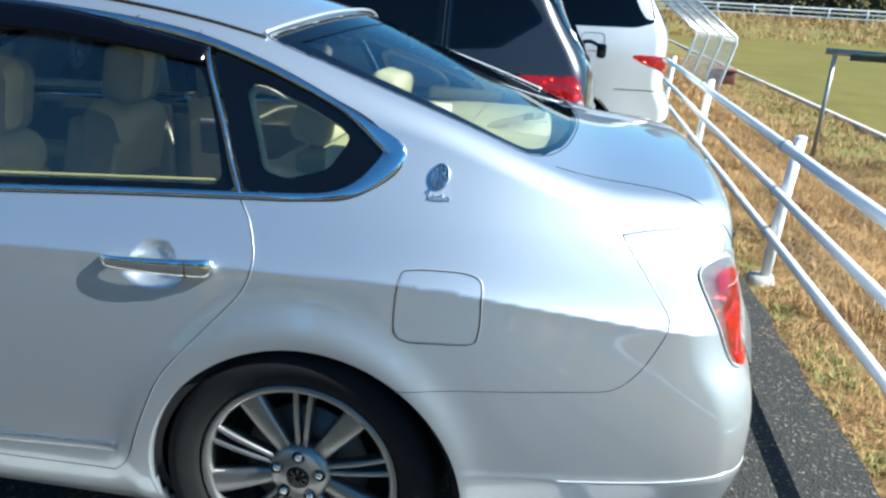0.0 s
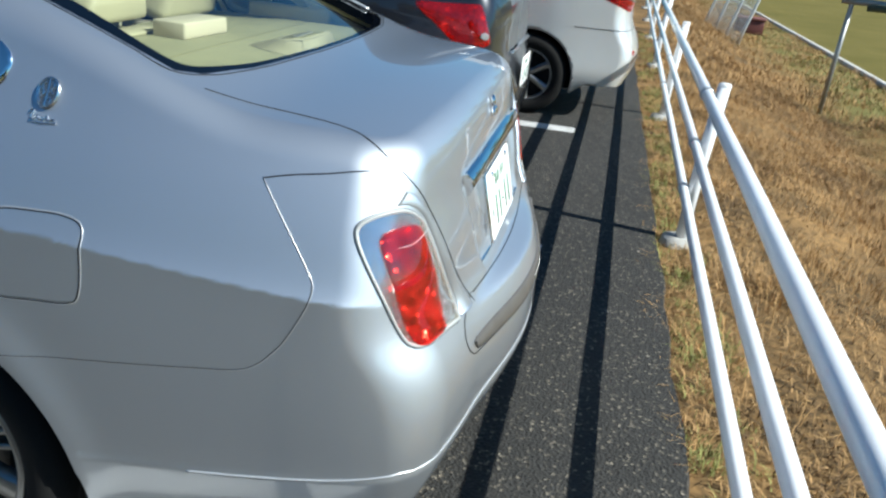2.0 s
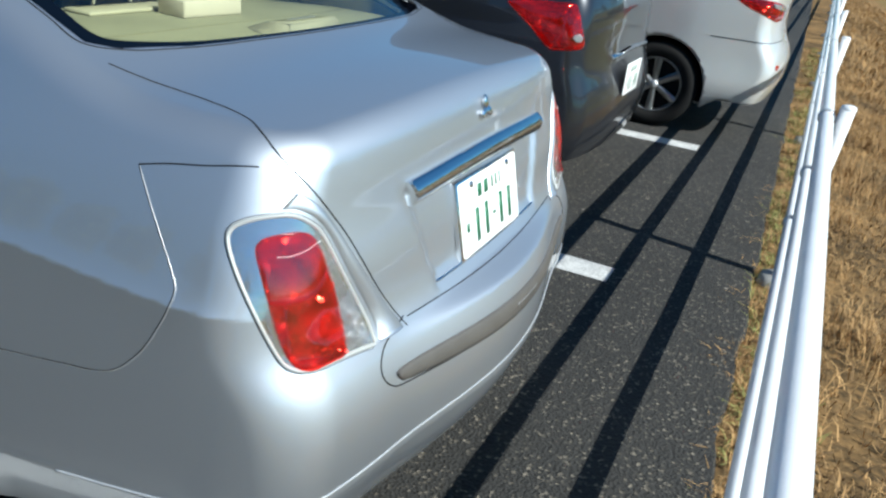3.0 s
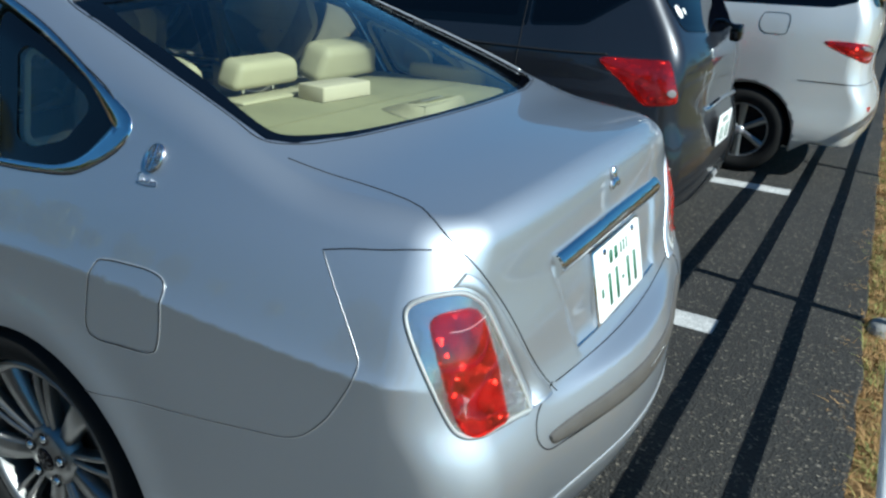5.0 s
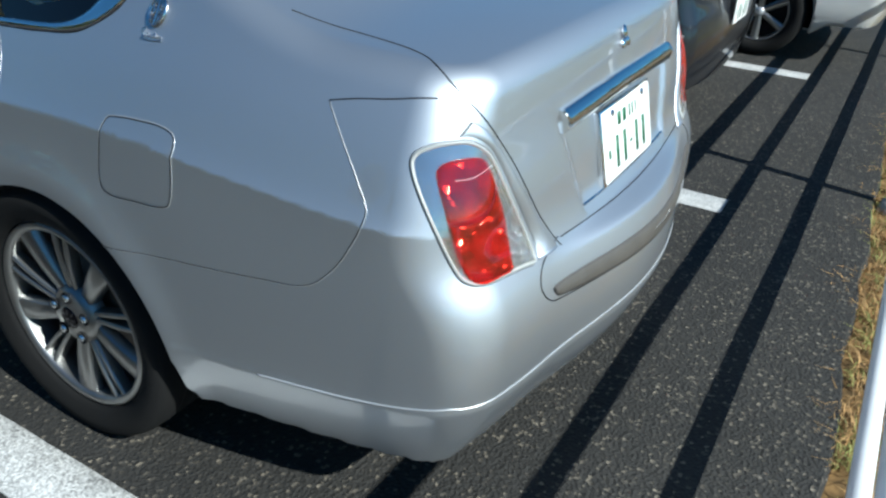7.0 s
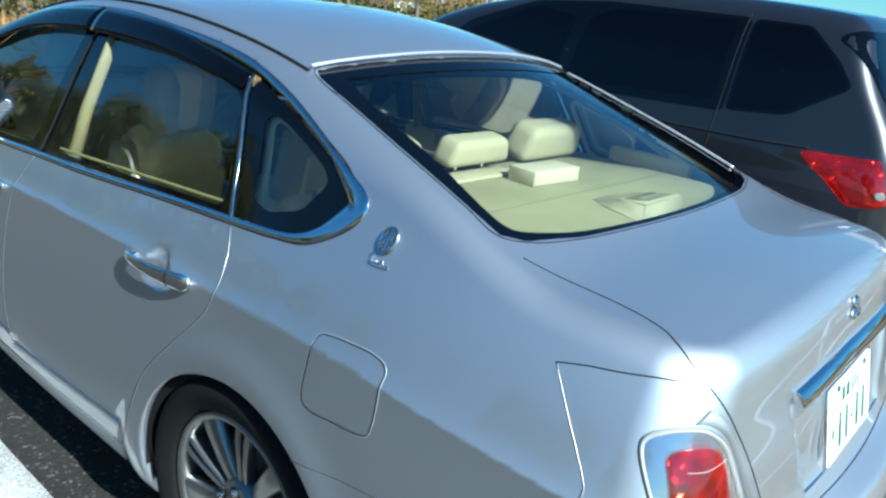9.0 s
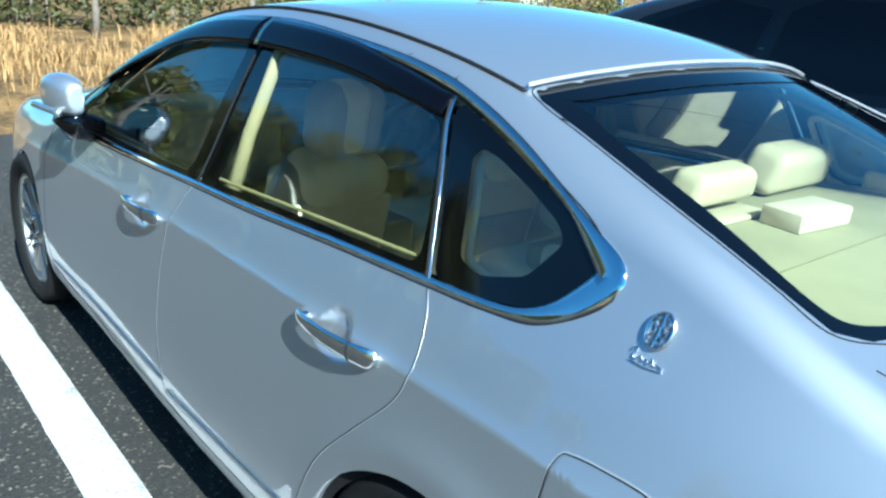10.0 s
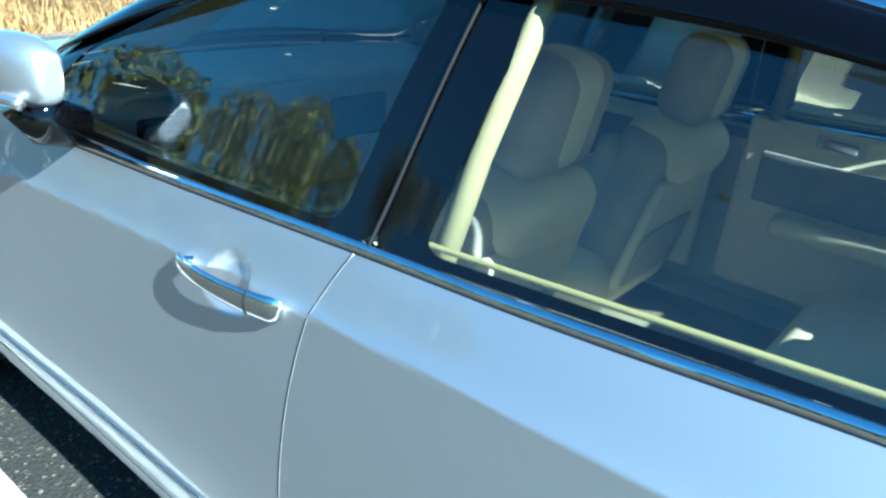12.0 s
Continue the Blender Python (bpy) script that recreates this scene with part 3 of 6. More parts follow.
def make_sedan():
    car = thing("sedan", "silver four-door luxury sedan parked on dark asphalt by a fence", "car")
    xs = np.concatenate([np.arange(-3.85, -2.42, .035), np.arange(-2.42, -1.44, .0165), np.arange(-1.44, -1.16, .009), np.arange(-1.16, -.47, .0165), np.arange(-.47, -.19, .009), np.arange(-.19, .66, .0165), np.arange(.66, 1.20, .0095)])
    ys = np.arange(-.976, .977, .0163)
    zs = np.concatenate([np.arange(.14, .748, .0131), np.arange(.748, .872, .0062), np.arange(.872, 1.52, .0131)])
    v, faces, nor = surface_net(sedan_body, xs, ys, zs, RIMS, shell)
    over, grad = slope(sedan_skirt, v)
    v = v - np.where(over > .002, over, 0)[:, None] * unit(grad)
    # corners that sank into the edge of an opening are brought back to the skin
    for _ in range(2):
        level = sedan_skirt(*v.T)
        on = np.abs(level) < .003
        odd = faces[on[faces].sum(1) == 3]
        sunk = odd[~on[odd]]
        sunk = np.unique(sunk[(level[sunk] > -.03) & (v[sunk, 2] > .91)])
        lift, grad = slope(sedan_skirt, v[sunk])
        v[sunk] = v[sunk] - lift[:, None] * unit(grad)
        nor[sunk] = unit(grad)
    c = v[faces].mean(1)
    x, y, z = c.T
    depth = shell(x, y, z)
    near_arch = np.minimum(RIMS[0](x, y, z), RIMS[1](x, y, z))
    arch = (depth < -.022) & (near_arch < .014) & (np.abs(y) > .555)
    lining = (depth < -.030) & (x > -2.4) & (x < .65) & (z > .33) & ~arch
    reveal = (depth < -.004) & (np.min([np.abs(g(x, y, z)) for g in RIMS[2:]], 0) < .013) & (depth > -.085)
    cut_r, cut_m, cut_f = side_of(REAR_CUT), side_of(MID_CUT), side_of(FRONT_CUT)
    doors = (z > .31) & (z < .99) & (np.abs(y) > .6) & ~lining & ~arch
    bump_top = np.interp(x, [.22, .70, .81, 1.2], [.618, .650, .800, .80])
    bump_top = np.where(x > .90, .668, bump_top)
    groups = np.zeros(len(c), int)
    groups[lining] = 1
    groups[arch] = 2
    groups[reveal] = 7
    # faces that stray past a window's edge
    stray = (np.min([g(*v.T) for g in RIMS[2:]], 0) > .0045) & (shell(*v.T) > -.020)
    groups[reveal & stray[faces].any(1)] = 8
    groups[doors & (x > cut_m(z)) & (x < cut_r(z)) & (y < 0)] = 3
    groups[doors & (x < cut_m(z)) & (x > cut_f(z)) & (y < 0)] = 4
    groups[doors & (x > cut_m(z)) & (x < cut_r(z)) & (y > 0)] = 3.0
    groups[doors & (x < cut_m(z)) & (x > cut_f(z)) & (y > 0)] = 4
    groups[(x > .25) & (z < bump_top) & ~lining & ~arch] = 5
    groups[(x > .56) & (np.abs(y) < np.interp(z, [.667, .757, .802, .879, .951, 1.008, 1.045], [.43, .485, .511, .551, .600, .629, .60])) & (z > .672) & ~lining & ~arch] = 6
    names = {0: ("body", PAINT), 1: ("cabin_lining", BEIGE), 2: ("wheel_housing", RUBBER), 3: ("rear_door", PAINT), 4: ("front_door", PAINT), 5: ("rear_bumper", PAINT), 6: ("trunk_lid", PAINT), 7: ("window_reveal", GAP)}
    made = {}
    for g, (name, mat) in names.items():
        for sgn in ((-1, 1) if g in (3, 4) else (-2, -1, 1, 2) if g == 2 else (0,)):
            pick = (groups == g) & ((np.sign(y) == np.sign(sgn)) if sgn else True)
            if g == 2:
                pick = pick & ((x < -1.4) == (abs(sgn) == 2))
            use, inv = np.unique(faces[pick], return_inverse=True)
            ob = sheet(name, v[use], inv.reshape(-1, 4), mat, car, normals=nor[use])
            made[(name, sgn)] = ob
    return car, made


sedan, panels = make_sedan()
BODY, REAR_DOOR, FRONT_DOOR = panels["body", 0], panels["rear_door", -1], panels["front_door", -1]
BUMPER, TRUNK = panels["rear_bumper", 0], panels["trunk_lid", 0]


def window(name, face, glass_line, frame_line, parent, mat, frame_mat=BLACK, corner=.035):
    """A pane with the black border round it, on the shell."""
    g, fr = rounded(glass_line, corner, 400), rounded(frame_line, .03, 400)
    c = g.mean(0)

    def radii(line):
        a = np.arctan2(line[:, 1] - c[1], line[:, 0] - c[0])
        r = np.hypot(line[:, 1] - c[1], line[:, 0] - c[0])
        o = np.argsort(a)
        return lambda t: np.interp(t, a[o], r[o], period=2 * math.pi)
    # evenly spread along the border, by angle
    t = np.unwrap(np.arctan2(fr[:, 1] - c[1], fr[:, 0] - c[0]))[::2]
    ring = lambda rf: c + rf(t)[:, None] * np.stack([np.cos(t), np.sin(t)], 1)
    gi, go = ring(radii(g)), ring(radii(fr))
    ob = band(name, face, go, gi, frame_mat, parent, off=-.004, steps=3)
    patch("pane", face, gi, mat, ob, off=-.007, sharp=True, rings=12).visible_shadow = not (face is LEFT and frame_line is REAR_FRAME)
    return ob


for face, back, fore, body in ((LEFT, REAR_DOOR, FRONT_DOOR, BODY), (RIGHT, panels["rear_door", 1], panels["front_door", 1], BODY)):
    window("window_frame", face, FRONT_GLASS, FRONT_FRAME, fore, SIDEGLASS)
    window("window_frame", face, REAR_GLASS, REAR_FRAME, back, SIDEGLASS)
    window("quarter_window", face, QUARTER_GLASS, QUARTER_FRAME, body, SIDEGLASS, corner=.018)
    # bright trim round the side windows, widest at its rear tip
    tip = np.clip(1 - np.hypot(dlo_line[:, 0] - .19, dlo_line[:, 1] - 1.08) / .19, 0, 1)
    low = (dlo_line[:, 1] < 1.02)
    wide = .016 + .034 * step(0, 1, tip) - .005 * step(1.05, 1.15, dlo_line[:, 1]) * (1 - tip)
    band("window_trim", face, dlo_line, inset(dlo_line, wide), CHROME, body, off=.001, crown=.003, steps=5, label="bright chrome window surround", edge=.006)
    seam(face, dlo_line[::6], body, .004, True, 240, name="trim_gap")
    # upright chrome bead and gap behind the rear door
    seam(face, [(-.160, .995), (-.190, 1.06), (-.222, 1.142), (-.292, 1.30)], back, .007, mat=CHROME, name="pillar_bead")
    seam(face, [(-1.092, .95), (-1.072, 1.15), (-1.042, 1.37)], back, .006, name="door_gap")
    seam(face, [(-.168, .995), (-.198, 1.06), (-.230, 1.142), (-.298, 1.30)], back, .006, name="door_gap")
    # smoked wind deflectors over both door windows
    for owner, xs in ((fore, (-2.12, -1.72, -1.42, -1.06)), (back, (-1.052, -.80, -.60, -.29))):
        hi = {-2.12: 1.08, -1.72: 1.25, -1.42: 1.343, -1.06: 1.378, -1.052: 1.378, -.80: 1.372, -.60: 1.353, -.29: 1.298}
        lo = {-2.12: 1.045, -1.72: 1.19, -1.42: 1.276, -1.06: 1.308, -1.052: 1.308, -.80: 1.306, -.60: 1.296, -.29: 1.262}
        a, b = (curve2([(q, k[q]) for q in xs], 40) for k in (hi, lo))
        ts = np.linspace(0, 1, 6)
        uv = np.concatenate([a + (b - a) * t for t in ts])
        ends = np.clip(np.minimum((b[:, 0] + 2.16) / .3, (-.27 - b[:, 0]) / .2), .12, 1)
        lift = np.concatenate([.004 + .010 * math.sin(t * 1.9) * ends for t in ts])
        q, _ = face.lay(uv, lift)
        ob = sheet("wind_deflector", q, grid_faces(6, 40), SMOKE, owner, "smoked dark acrylic wind deflector")
        ob.modifiers.new("thick", "SOLIDIFY").thickness = .003
    # shut lines
    seam(face, REAR_CUT, body)
    seam(face, MID_CUT, fore)
    # dark inner edge of the wheel arches
    turn = np.linspace(radians(-22), radians(202), 90)
    for cx in (0, -2.775):
        lip = np.stack([cx + .022 + .376 * np.cos(turn), .33 + .354 * np.sin(turn)], 1)
        core = np.stack([cx + .022 + .352 * np.cos(turn), .33 + .330 * np.sin(turn)], 1)
        band("arch_seal", face, lip, core, RUBBER, body, off=-.032, steps=2, closed=False)
    seam(face, FRONT_CUT, fore)
    seam(face, [(-.445, .312), (-.7, .308), (-1.1, .306), (-1.7, .304), (-2.28, .32)], body)
    seam(face, BUMPER_CUT, BUMPER, .0018)
    # silver beads added beside the gaps stand in for the highlight on their edges
    for line, owner, shift in ((BUMPER_CUT, BUMPER, (.0021, -.0012)), (REAR_CUT, body, (.0022, -.0006)), (MID_CUT, fore, (.0022, 0))):
        seam(face, np.array(line) + shift, owner, .0019, mat=SILVER, name="panel_edge_glint", lift=-.0004)
    # moulding along the foot of the doors, with a chrome bead
    for owner, x0, x1 in ((back, -1.085, -.435), (fore, -2.26, -1.125)):
        line = np.array([(x0, .337), (x1, .368), (x1 + .004, .392), (x0, .365)])
        seg = np.linspace(0, 1, 30)[:, None]
        upper, lower = line[3] + (line[2] - line[3]) * seg, line[0] + (line[1] - line[0]) * seg
        band("side_moulding", face, upper, lower, PAINT, owner, off=.001, crown=.004, steps=6, closed=False)
        seam(face, [line[3] + (0, .001), line[2] + (0, .001)], owner, .004, mat=CHROME, name="moulding_bead", lift=.003)

seam(LEFT, FUEL, BODY, .0024, True, 120, name="fuel_flap_gap")
# a silver bead round the flap gap draws the sunlit edge as a line
seam(LEFT, inset(curve2(FUEL, 60, True), -.0024), BODY, .0024, True, 120, mat=SILVER, name="fuel_flap_glint", lift=-.0004)
patch("fuel_flap", LEFT, inset(curve2(FUEL, 120, True), .004), PAINT, BODY, off=.0012, sharp=True, rings=9)

# linings round the openings, inside
band("rear_window_lining", DECK, inset(rear_line, -.030), inset(rear_line, .018), GAP, BODY, off=-.056, steps=2)
for face in (LEFT, RIGHT):
    quarter = rounded(QUARTER_GLASS, .018, 120)
    near = step(-.02, -.12, quarter[:, 0]) + step(1.12, 1.04, quarter[:, 1])
    band("quarter_lining", face, inset(quarter, -.012), inset(quarter, .001 + .007 * np.clip(near, 0, 1)), BEIGE, BODY, off=-.030, crown=.006, steps=3, label="beige quarter window lining")
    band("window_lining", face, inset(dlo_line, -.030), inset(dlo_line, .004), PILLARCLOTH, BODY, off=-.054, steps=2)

# rear window and windscreen
inner = inset(rear_line, .020 + .034 * np.clip(1.2 - np.abs(rear_line[:, 0] - .15) / .36, 0, 1) + .038 * step(.0, -.12, rear_line[:, 0]) + .013 * np.exp(-((rear_line[:, 0] - .485) / .035) ** 2))
for _ in range(5):
    inner = (np.roll(inner, -2, 0) + np.roll(inner, -1, 0) + inner + np.roll(inner, 1, 0) + np.roll(inner, 2, 0)) / 5
frame_ob = band("rear_window", DECK, rear_line, inner, BLACK, BODY, off=-.003, steps=3)
patch("pane", DECK, inner, GLASS, frame_ob, off=-.005, sharp=True, rings=14)
seam(DECK, rear_line[::5], BODY, .003, True, 260, mat=RUBBER, name="rubber_seal")
seam(DECK, [(-.188, -.545), (-.143, -.30), (-.120, 0), (-.143, .30), (-.188, .545)], BODY, .009, mat=SILVER, name="roof_edge_bead", lift=.009)
seam(DECK, [(-.17, .566), (.02, .584), (.20, .604), (.40, .620), (.44, .617)], BODY, .011, mat=SILVER, name="glass_moulding", lift=.001)
inner = inset(screen_line, .05)
frame_ob = band("windscreen", DECK, screen_line, inner, BLACK, BODY, off=-.003, steps=3)
patch("pane", DECK, inner, GLASS, frame_ob, off=-.005, sharp=True, rings=12)
for s in (-1, 1):
    seam(DECK, [(-.182, .556 * s), (-.4, .560 * s), (-.8, .570 * s), (-1.2, .566 * s), (-1.6, .575 * s)], BODY, .012, mat=RUBBER, name="roof_moulding")
    # lid gaps over the deck and down the tail
    seam3(shell, [(.53, .622 * s, 1.087), (.655, .592 * s, 1.062), (.752, .592 * s, 1.053), (.811, .603 * s, 1.047), (.849, .622 * s, 1.04), (.893, .629 * s, 1.008), (.939, .600 * s, .951), (.968, .551 * s, .879), (.991, .511 * s, .802), (1.003, .485 * s, .757), (1.016, .458 * s, .714), (1.042, .43 * s, .667)], TRUNK, .0028)
    seam3(shell, [(.690, .719 * s, .972), (.74, .706 * s, .982), (.80, .688 * s, .988), (.87, .655 * s, .994)], BODY, .0028)

# tail lamps: chrome bowl, red lens, clear cover and a pale bezel
for face in (CORNER, CORNER_R):
    line = curve2(LAMP, 170, True)
    lamp_ob = band("tail_lamp", face, line, inset(line, .0075), BEZEL, BUMPER, off=.001, crown=.0035, steps=7, label="pale silver bezel", edge=.006)
    seam(face, inset(line, -.0008)[::3], lamp_ob, .0009, True, 150, name="lamp_gap")
    patch("reflector", face, inset(line, .006), BOWL, lamp_ob, off=.001, sharp=True, rings=9, label="chrome lamp bowl")
    lens_line = curve2(RED_LENS, 120, True) - (0 if face is CORNER else .055, 0)
    patch("lens_reflector", face, inset(lens_line, .002), PRISMS, lamp_ob, off=.0025, sharp=True, rings=9, label="faceted reflector behind the red lens")
    lens = patch("red_lens", face, lens_line, RED, lamp_ob, off=.008, sharp=True, rings=12, dome=.003, label="clear cherry red lens", edge=.006)
    lens.visible_shadow = False
    # round chamber rings and a slanting divider seen through the lens
    for cu, cv, r in ((.112, .835, .020), (.128, .765, .024), (.138, .722, .016)):
        turn = np.linspace(0, 2 * np.pi, 28, endpoint=False)
        seam(face, np.stack([cu + r * np.cos(turn), cv + r * np.sin(turn)], 1), lamp_ob, .0030, True, 40, mat=PRISMS, name="chamber_ring", lift=.0045)
    seam(face, [(.072, .752), (.105, .762), (.140, .785), (.168, .803)], lamp_ob, .0035, mat=PRISMS, name="chamber_divider", lift=.0045)
    for cu, cv in ((.215, .735), (.222, .715), (.208, .700), (.232, .695)):
        turn = np.linspace(0, 2 * np.pi, 18, endpoint=False)
        seam(face, np.stack([cu + .011 * np.cos(turn), cv + .010 * np.sin(turn)], 1), lamp_ob, .0028, True, 24, mat=BOWL, name="reversing_lamp_ring", lift=.003)
    cover = patch("clear_cover", face, inset(line, .007), CLEAR, lamp_ob, off=.006, sharp=True, rings=12, dome=.009)
    cover.visible_shadow = False
    for p in curve2([(.072, .868), (.096, .868), (.118, .873), (.138, .882)], 15):
        q, nn = face.lay([p], .0125)
        bm = bmesh.new()
        bmesh.ops.create_icosphere(bm, subdivisions=1, radius=.0014, matrix=Matrix.Translation(q[0]))
        part("lens_bead", bm, WHITEPLASTIC, lamp_ob)
    # raised fin between lamp and lid
    a = curve2([(.085, .936), (.112, .934), (.142, .916), (.166, .886), (.203, .815), (.252, .722), (.264, .690), (.264, .668)], 50)
    b = curve2([(.110, .958), (.132, .948), (.160, .922), (.190, .879), (.234, .810), (.294, .718), (.318, .688), (.330, .668)], 50)
    rise = .001 + .006 * step(0, .45, np.linspace(0, 1, 50))
    band("tail_fin", face, a, b, PAINT, BODY, off=.0005, crown=rise, steps=9, closed=False, edge=.003)

# garnish, plate, emblem, rub strip
g = curve2([(-.365, .893), (-.18, .900), (0, .902), (.18, .900), (.365, .893)], 60)
band("chrome_garnish", TAIL, g + (0, .026), g - (0, .020), CHROME, TRUNK, off=.008, crown=.012, steps=8, closed=False, edge=.014, label="polished chrome bar")
g = curve2([(-.295, .698), (0, .694), (.295, .698)], 50)
band("lower_garnish", TAIL, g + (0, .008), g - (0, .006), CHROME, TRUNK, off=-.014, crown=.012, steps=5, closed=False, edge=.012, label="thin chrome strip")

plate_m = Matrix.Translation((1.018, 0, .782)) @ pose(0, 0, 0, 0, -13, 0)
plate = part("number_plate", box(-.003, .003, -.165, .165, -.0825, .0825, .006, bm=None, m=plate_m), WHITEPLASTIC, TRUNK, "white plate with green marks")
part("plate_holder", box(-.014, .001, -.173, .173, -.089, .089, .003, m=plate_m), CHROME, TRUNK, "thin chrome plate surround")
PLATE_MARKS = ((-.072, -.050, .032, .062), (-.036, -.014, .032, .062), (.008, .017, .034, .062), (.030, .039, .034, .062), (.054, .060, .034, .062), (-.142, -.128, -.03, -.010), (-.092, -.074, -.064, .012), (-.040, -.022, -.064, .012), (.004, .020, -.030, -.022), (.046, .064, -.064, .012), (.098, .116, -.064, .012))
for y0, y1, z0, z1 in PLATE_MARKS:
    part("plate_mark", box(.003, .0042, y0, y1, z0, z1, m=plate_m), GREEN, plate)
for y in (-.105, .105):
    part("plate_bolt", lathe([(0, .004), (.007, .004), (.008, 0)], (0, 0, 0), seg=14, m=plate_m @ pose(.003, y, .070, 0, 0, -90)), CHROME, plate)

rub = curve2([(-.497, .602), (-.46, .594), (-.25, .583), (0, .579), (.25, .583), (.46, .594), (.497, .602)], 80)
thick = (.004 + .021 * np.sin(np.linspace(0, np.pi, 80))**.3)[:, None] * (0, 1)
band("rub_strip", TAIL, rub + thick, rub - thick, material("brown grey rub strip", (.085, .077, .068), .5, vary=.3, scale=20), BUMPER, off=.003, crown=.004, steps=5, closed=False, edge=.006)
for k in range(9):
    part("strip_mark", box(-.001, .001, -.0035, .0035, -.006, .006, m=Matrix.Translation(TAIL.lay([(-.06 + .015 * k, .579)], .0070)[0][0])), ALLOY, BUMPER)
for s in (-1, 1):
    seam(TAIL, [(.43 * s, .684), (.50 * s, .662), (.528 * s, .64), (.535 * s, .615), (.515 * s, .588), (.47 * s, .574), (.3 * s, .562), (0, .557)], BUMPER, .0032, name="bumper_lip")
    seam(TAIL, [(.42 * s, .680), (.2 * s, .672), (0, .670)], BUMPER, .003)
crease = [(.40, .885, .424), (.6, .86, .426), (.8, .82, .430), (.93, .76, .434), (1.02, .65, .438), (1.06, .48, .440), (1.083, .22, .440)]
seam3(sedan_skirt, [(x, -y, z) for x, y, z in crease[1:]] + [(1.086, 0, .440)] + crease[:0:-1], BUMPER, .0045, mat=SILVER, name="skirt_crease")

# emblem on the lid: three small lozenges
def emblem(centre, n, s, parent, name="emblem"):
    bm = bmesh.new()
    q = Vector(n).to_track_quat("Z", "Y").to_matrix().to_4x4()
    for k in range(3):
        a = radians(90 + 120 * k)
        m = Matrix.Translation(centre) @ q @ Matrix.Rotation(a, 4, "Z") @ Matrix.Translation((s * .55, 0, 0)) @ Matrix.Diagonal((s * .56, s * .40, s * .22, 1))
        bmesh.ops.create_icosphere(bm, subdivisions=2, radius=1.0, matrix=m)
    return part(name, bm, CHROME, parent, "chrome emblem")


q, nn = TAIL.lay([(0, .993)], .006)
emblem(q[0], nn[0], .028, TRUNK)


def badge(face, centre, parent):
    """A small round chrome badge with a line of script under it."""
    c = np.array(centre)
    ring = np.stack([.0208 * np.cos(np.linspace(0, 2 * np.pi, 40, endpoint=False)), .0262 * np.sin(np.linspace(0, 2 * np.pi, 40, endpoint=False))], 1)
    ob = patch("badge", face, c + ring, material("badge grey", (.30, .31, .33), .2, .9, vary=.3, scale=60), parent, off=.004, sharp=True, rings=5, edge=.005, label="round chrome badge")
    band("badge_ring", face, c + ring, c + ring * .84, CHROME, ob, off=.005, crown=.003, steps=4)
    for line in ([(0, .031), (.0015, 0), (0, -.031)], [(-.006, .022), (-.013, .012), (-.007, .0), (-.014, -.012)], [(.007, .024), (.014, .014), (.008, .004), (.016, -.004)], [(-.018, .010), (-.020, -.004), (-.012, -.020)], [(.005, -.008), (.012, -.014), (.008, -.024)]):
        seam(face, c + np.array(line) * .8, ob, .0036, mat=CHROME, name="badge_rib", lift=.006)
    word = [(-.034, -.050), (-.030, -.042), (-.024, -.044), (-.027, -.056), (-.020, -.060), (-.012, -.052), (-.008, -.060), (0, -.054), (.004, -.061), (.010, -.050), (.016, -.060), (.026, -.056), (.034, -.060)]
    seam(face, c + np.array(word) * .78 + (0, .004), ob, .0028, mat=CHROME, name="badge_script", lift=.002, n=80)
    seam(face, c + np.array([(-.024, -.046), (0, -.048), (.028, -.046)]), ob, .0024, mat=CHROME, name="badge_script", lift=.002)


badge(LEFT, (.283, 1.064), BODY)
badge(RIGHT, (.283, 1.064), BODY)


def door_handle(face, x0, x1, z, parent):
    n = 26
    us = np.linspace(x0, x1, n)
    lift = .030 * np.sin(np.pi * np.clip((us - x0) / (x1 - x0), 0, 1))**.45 + .004
    c, nor = face.lay(np.stack([us, z + .006 * (us - x0) / (x1 - x0)], 1), lift)
    up = np.array((0, 0, 1.0))
    ring = []
    for i in range(n):
        t = i / (n - 1)
        h = .0200 * (.75 + .35 * t) * (1 if 0 < i < n - 1 else .7)
        d = .008
        for a in np.linspace(0, 2 * np.pi, 12, endpoint=False):
            ring.append(c[i] + up * h * math.sin(a) + nor[i] * d * math.cos(a))
    fs = grid_faces(n, 12, True) + [tuple(range(12))[::-1], tuple(range((n - 1) * 12, n * 12))]
    ob = sheet("door_handle", ring, fs, CHROME, parent, "chrome pull handle")
    k = int(n * .80)
    loop = np.array(ring[k * 12:(k + 1) * 12])
    part("handle_joint", tube([*(loop * 1.0 + nor[k] * .0006), loop[0]], .0016, seg=5, cap=False), GAP, ob)
    for i in (2, n - 3):
        part("handle_foot", tube([c[i] - nor[i] * .05, c[i]], .010, seg=10), CHROME, ob)


door_handle(LEFT, -.455, -.190, .838, REAR_DOOR)
door_handle(LEFT, -1.460, -1.195, .823, FRONT_DOOR)


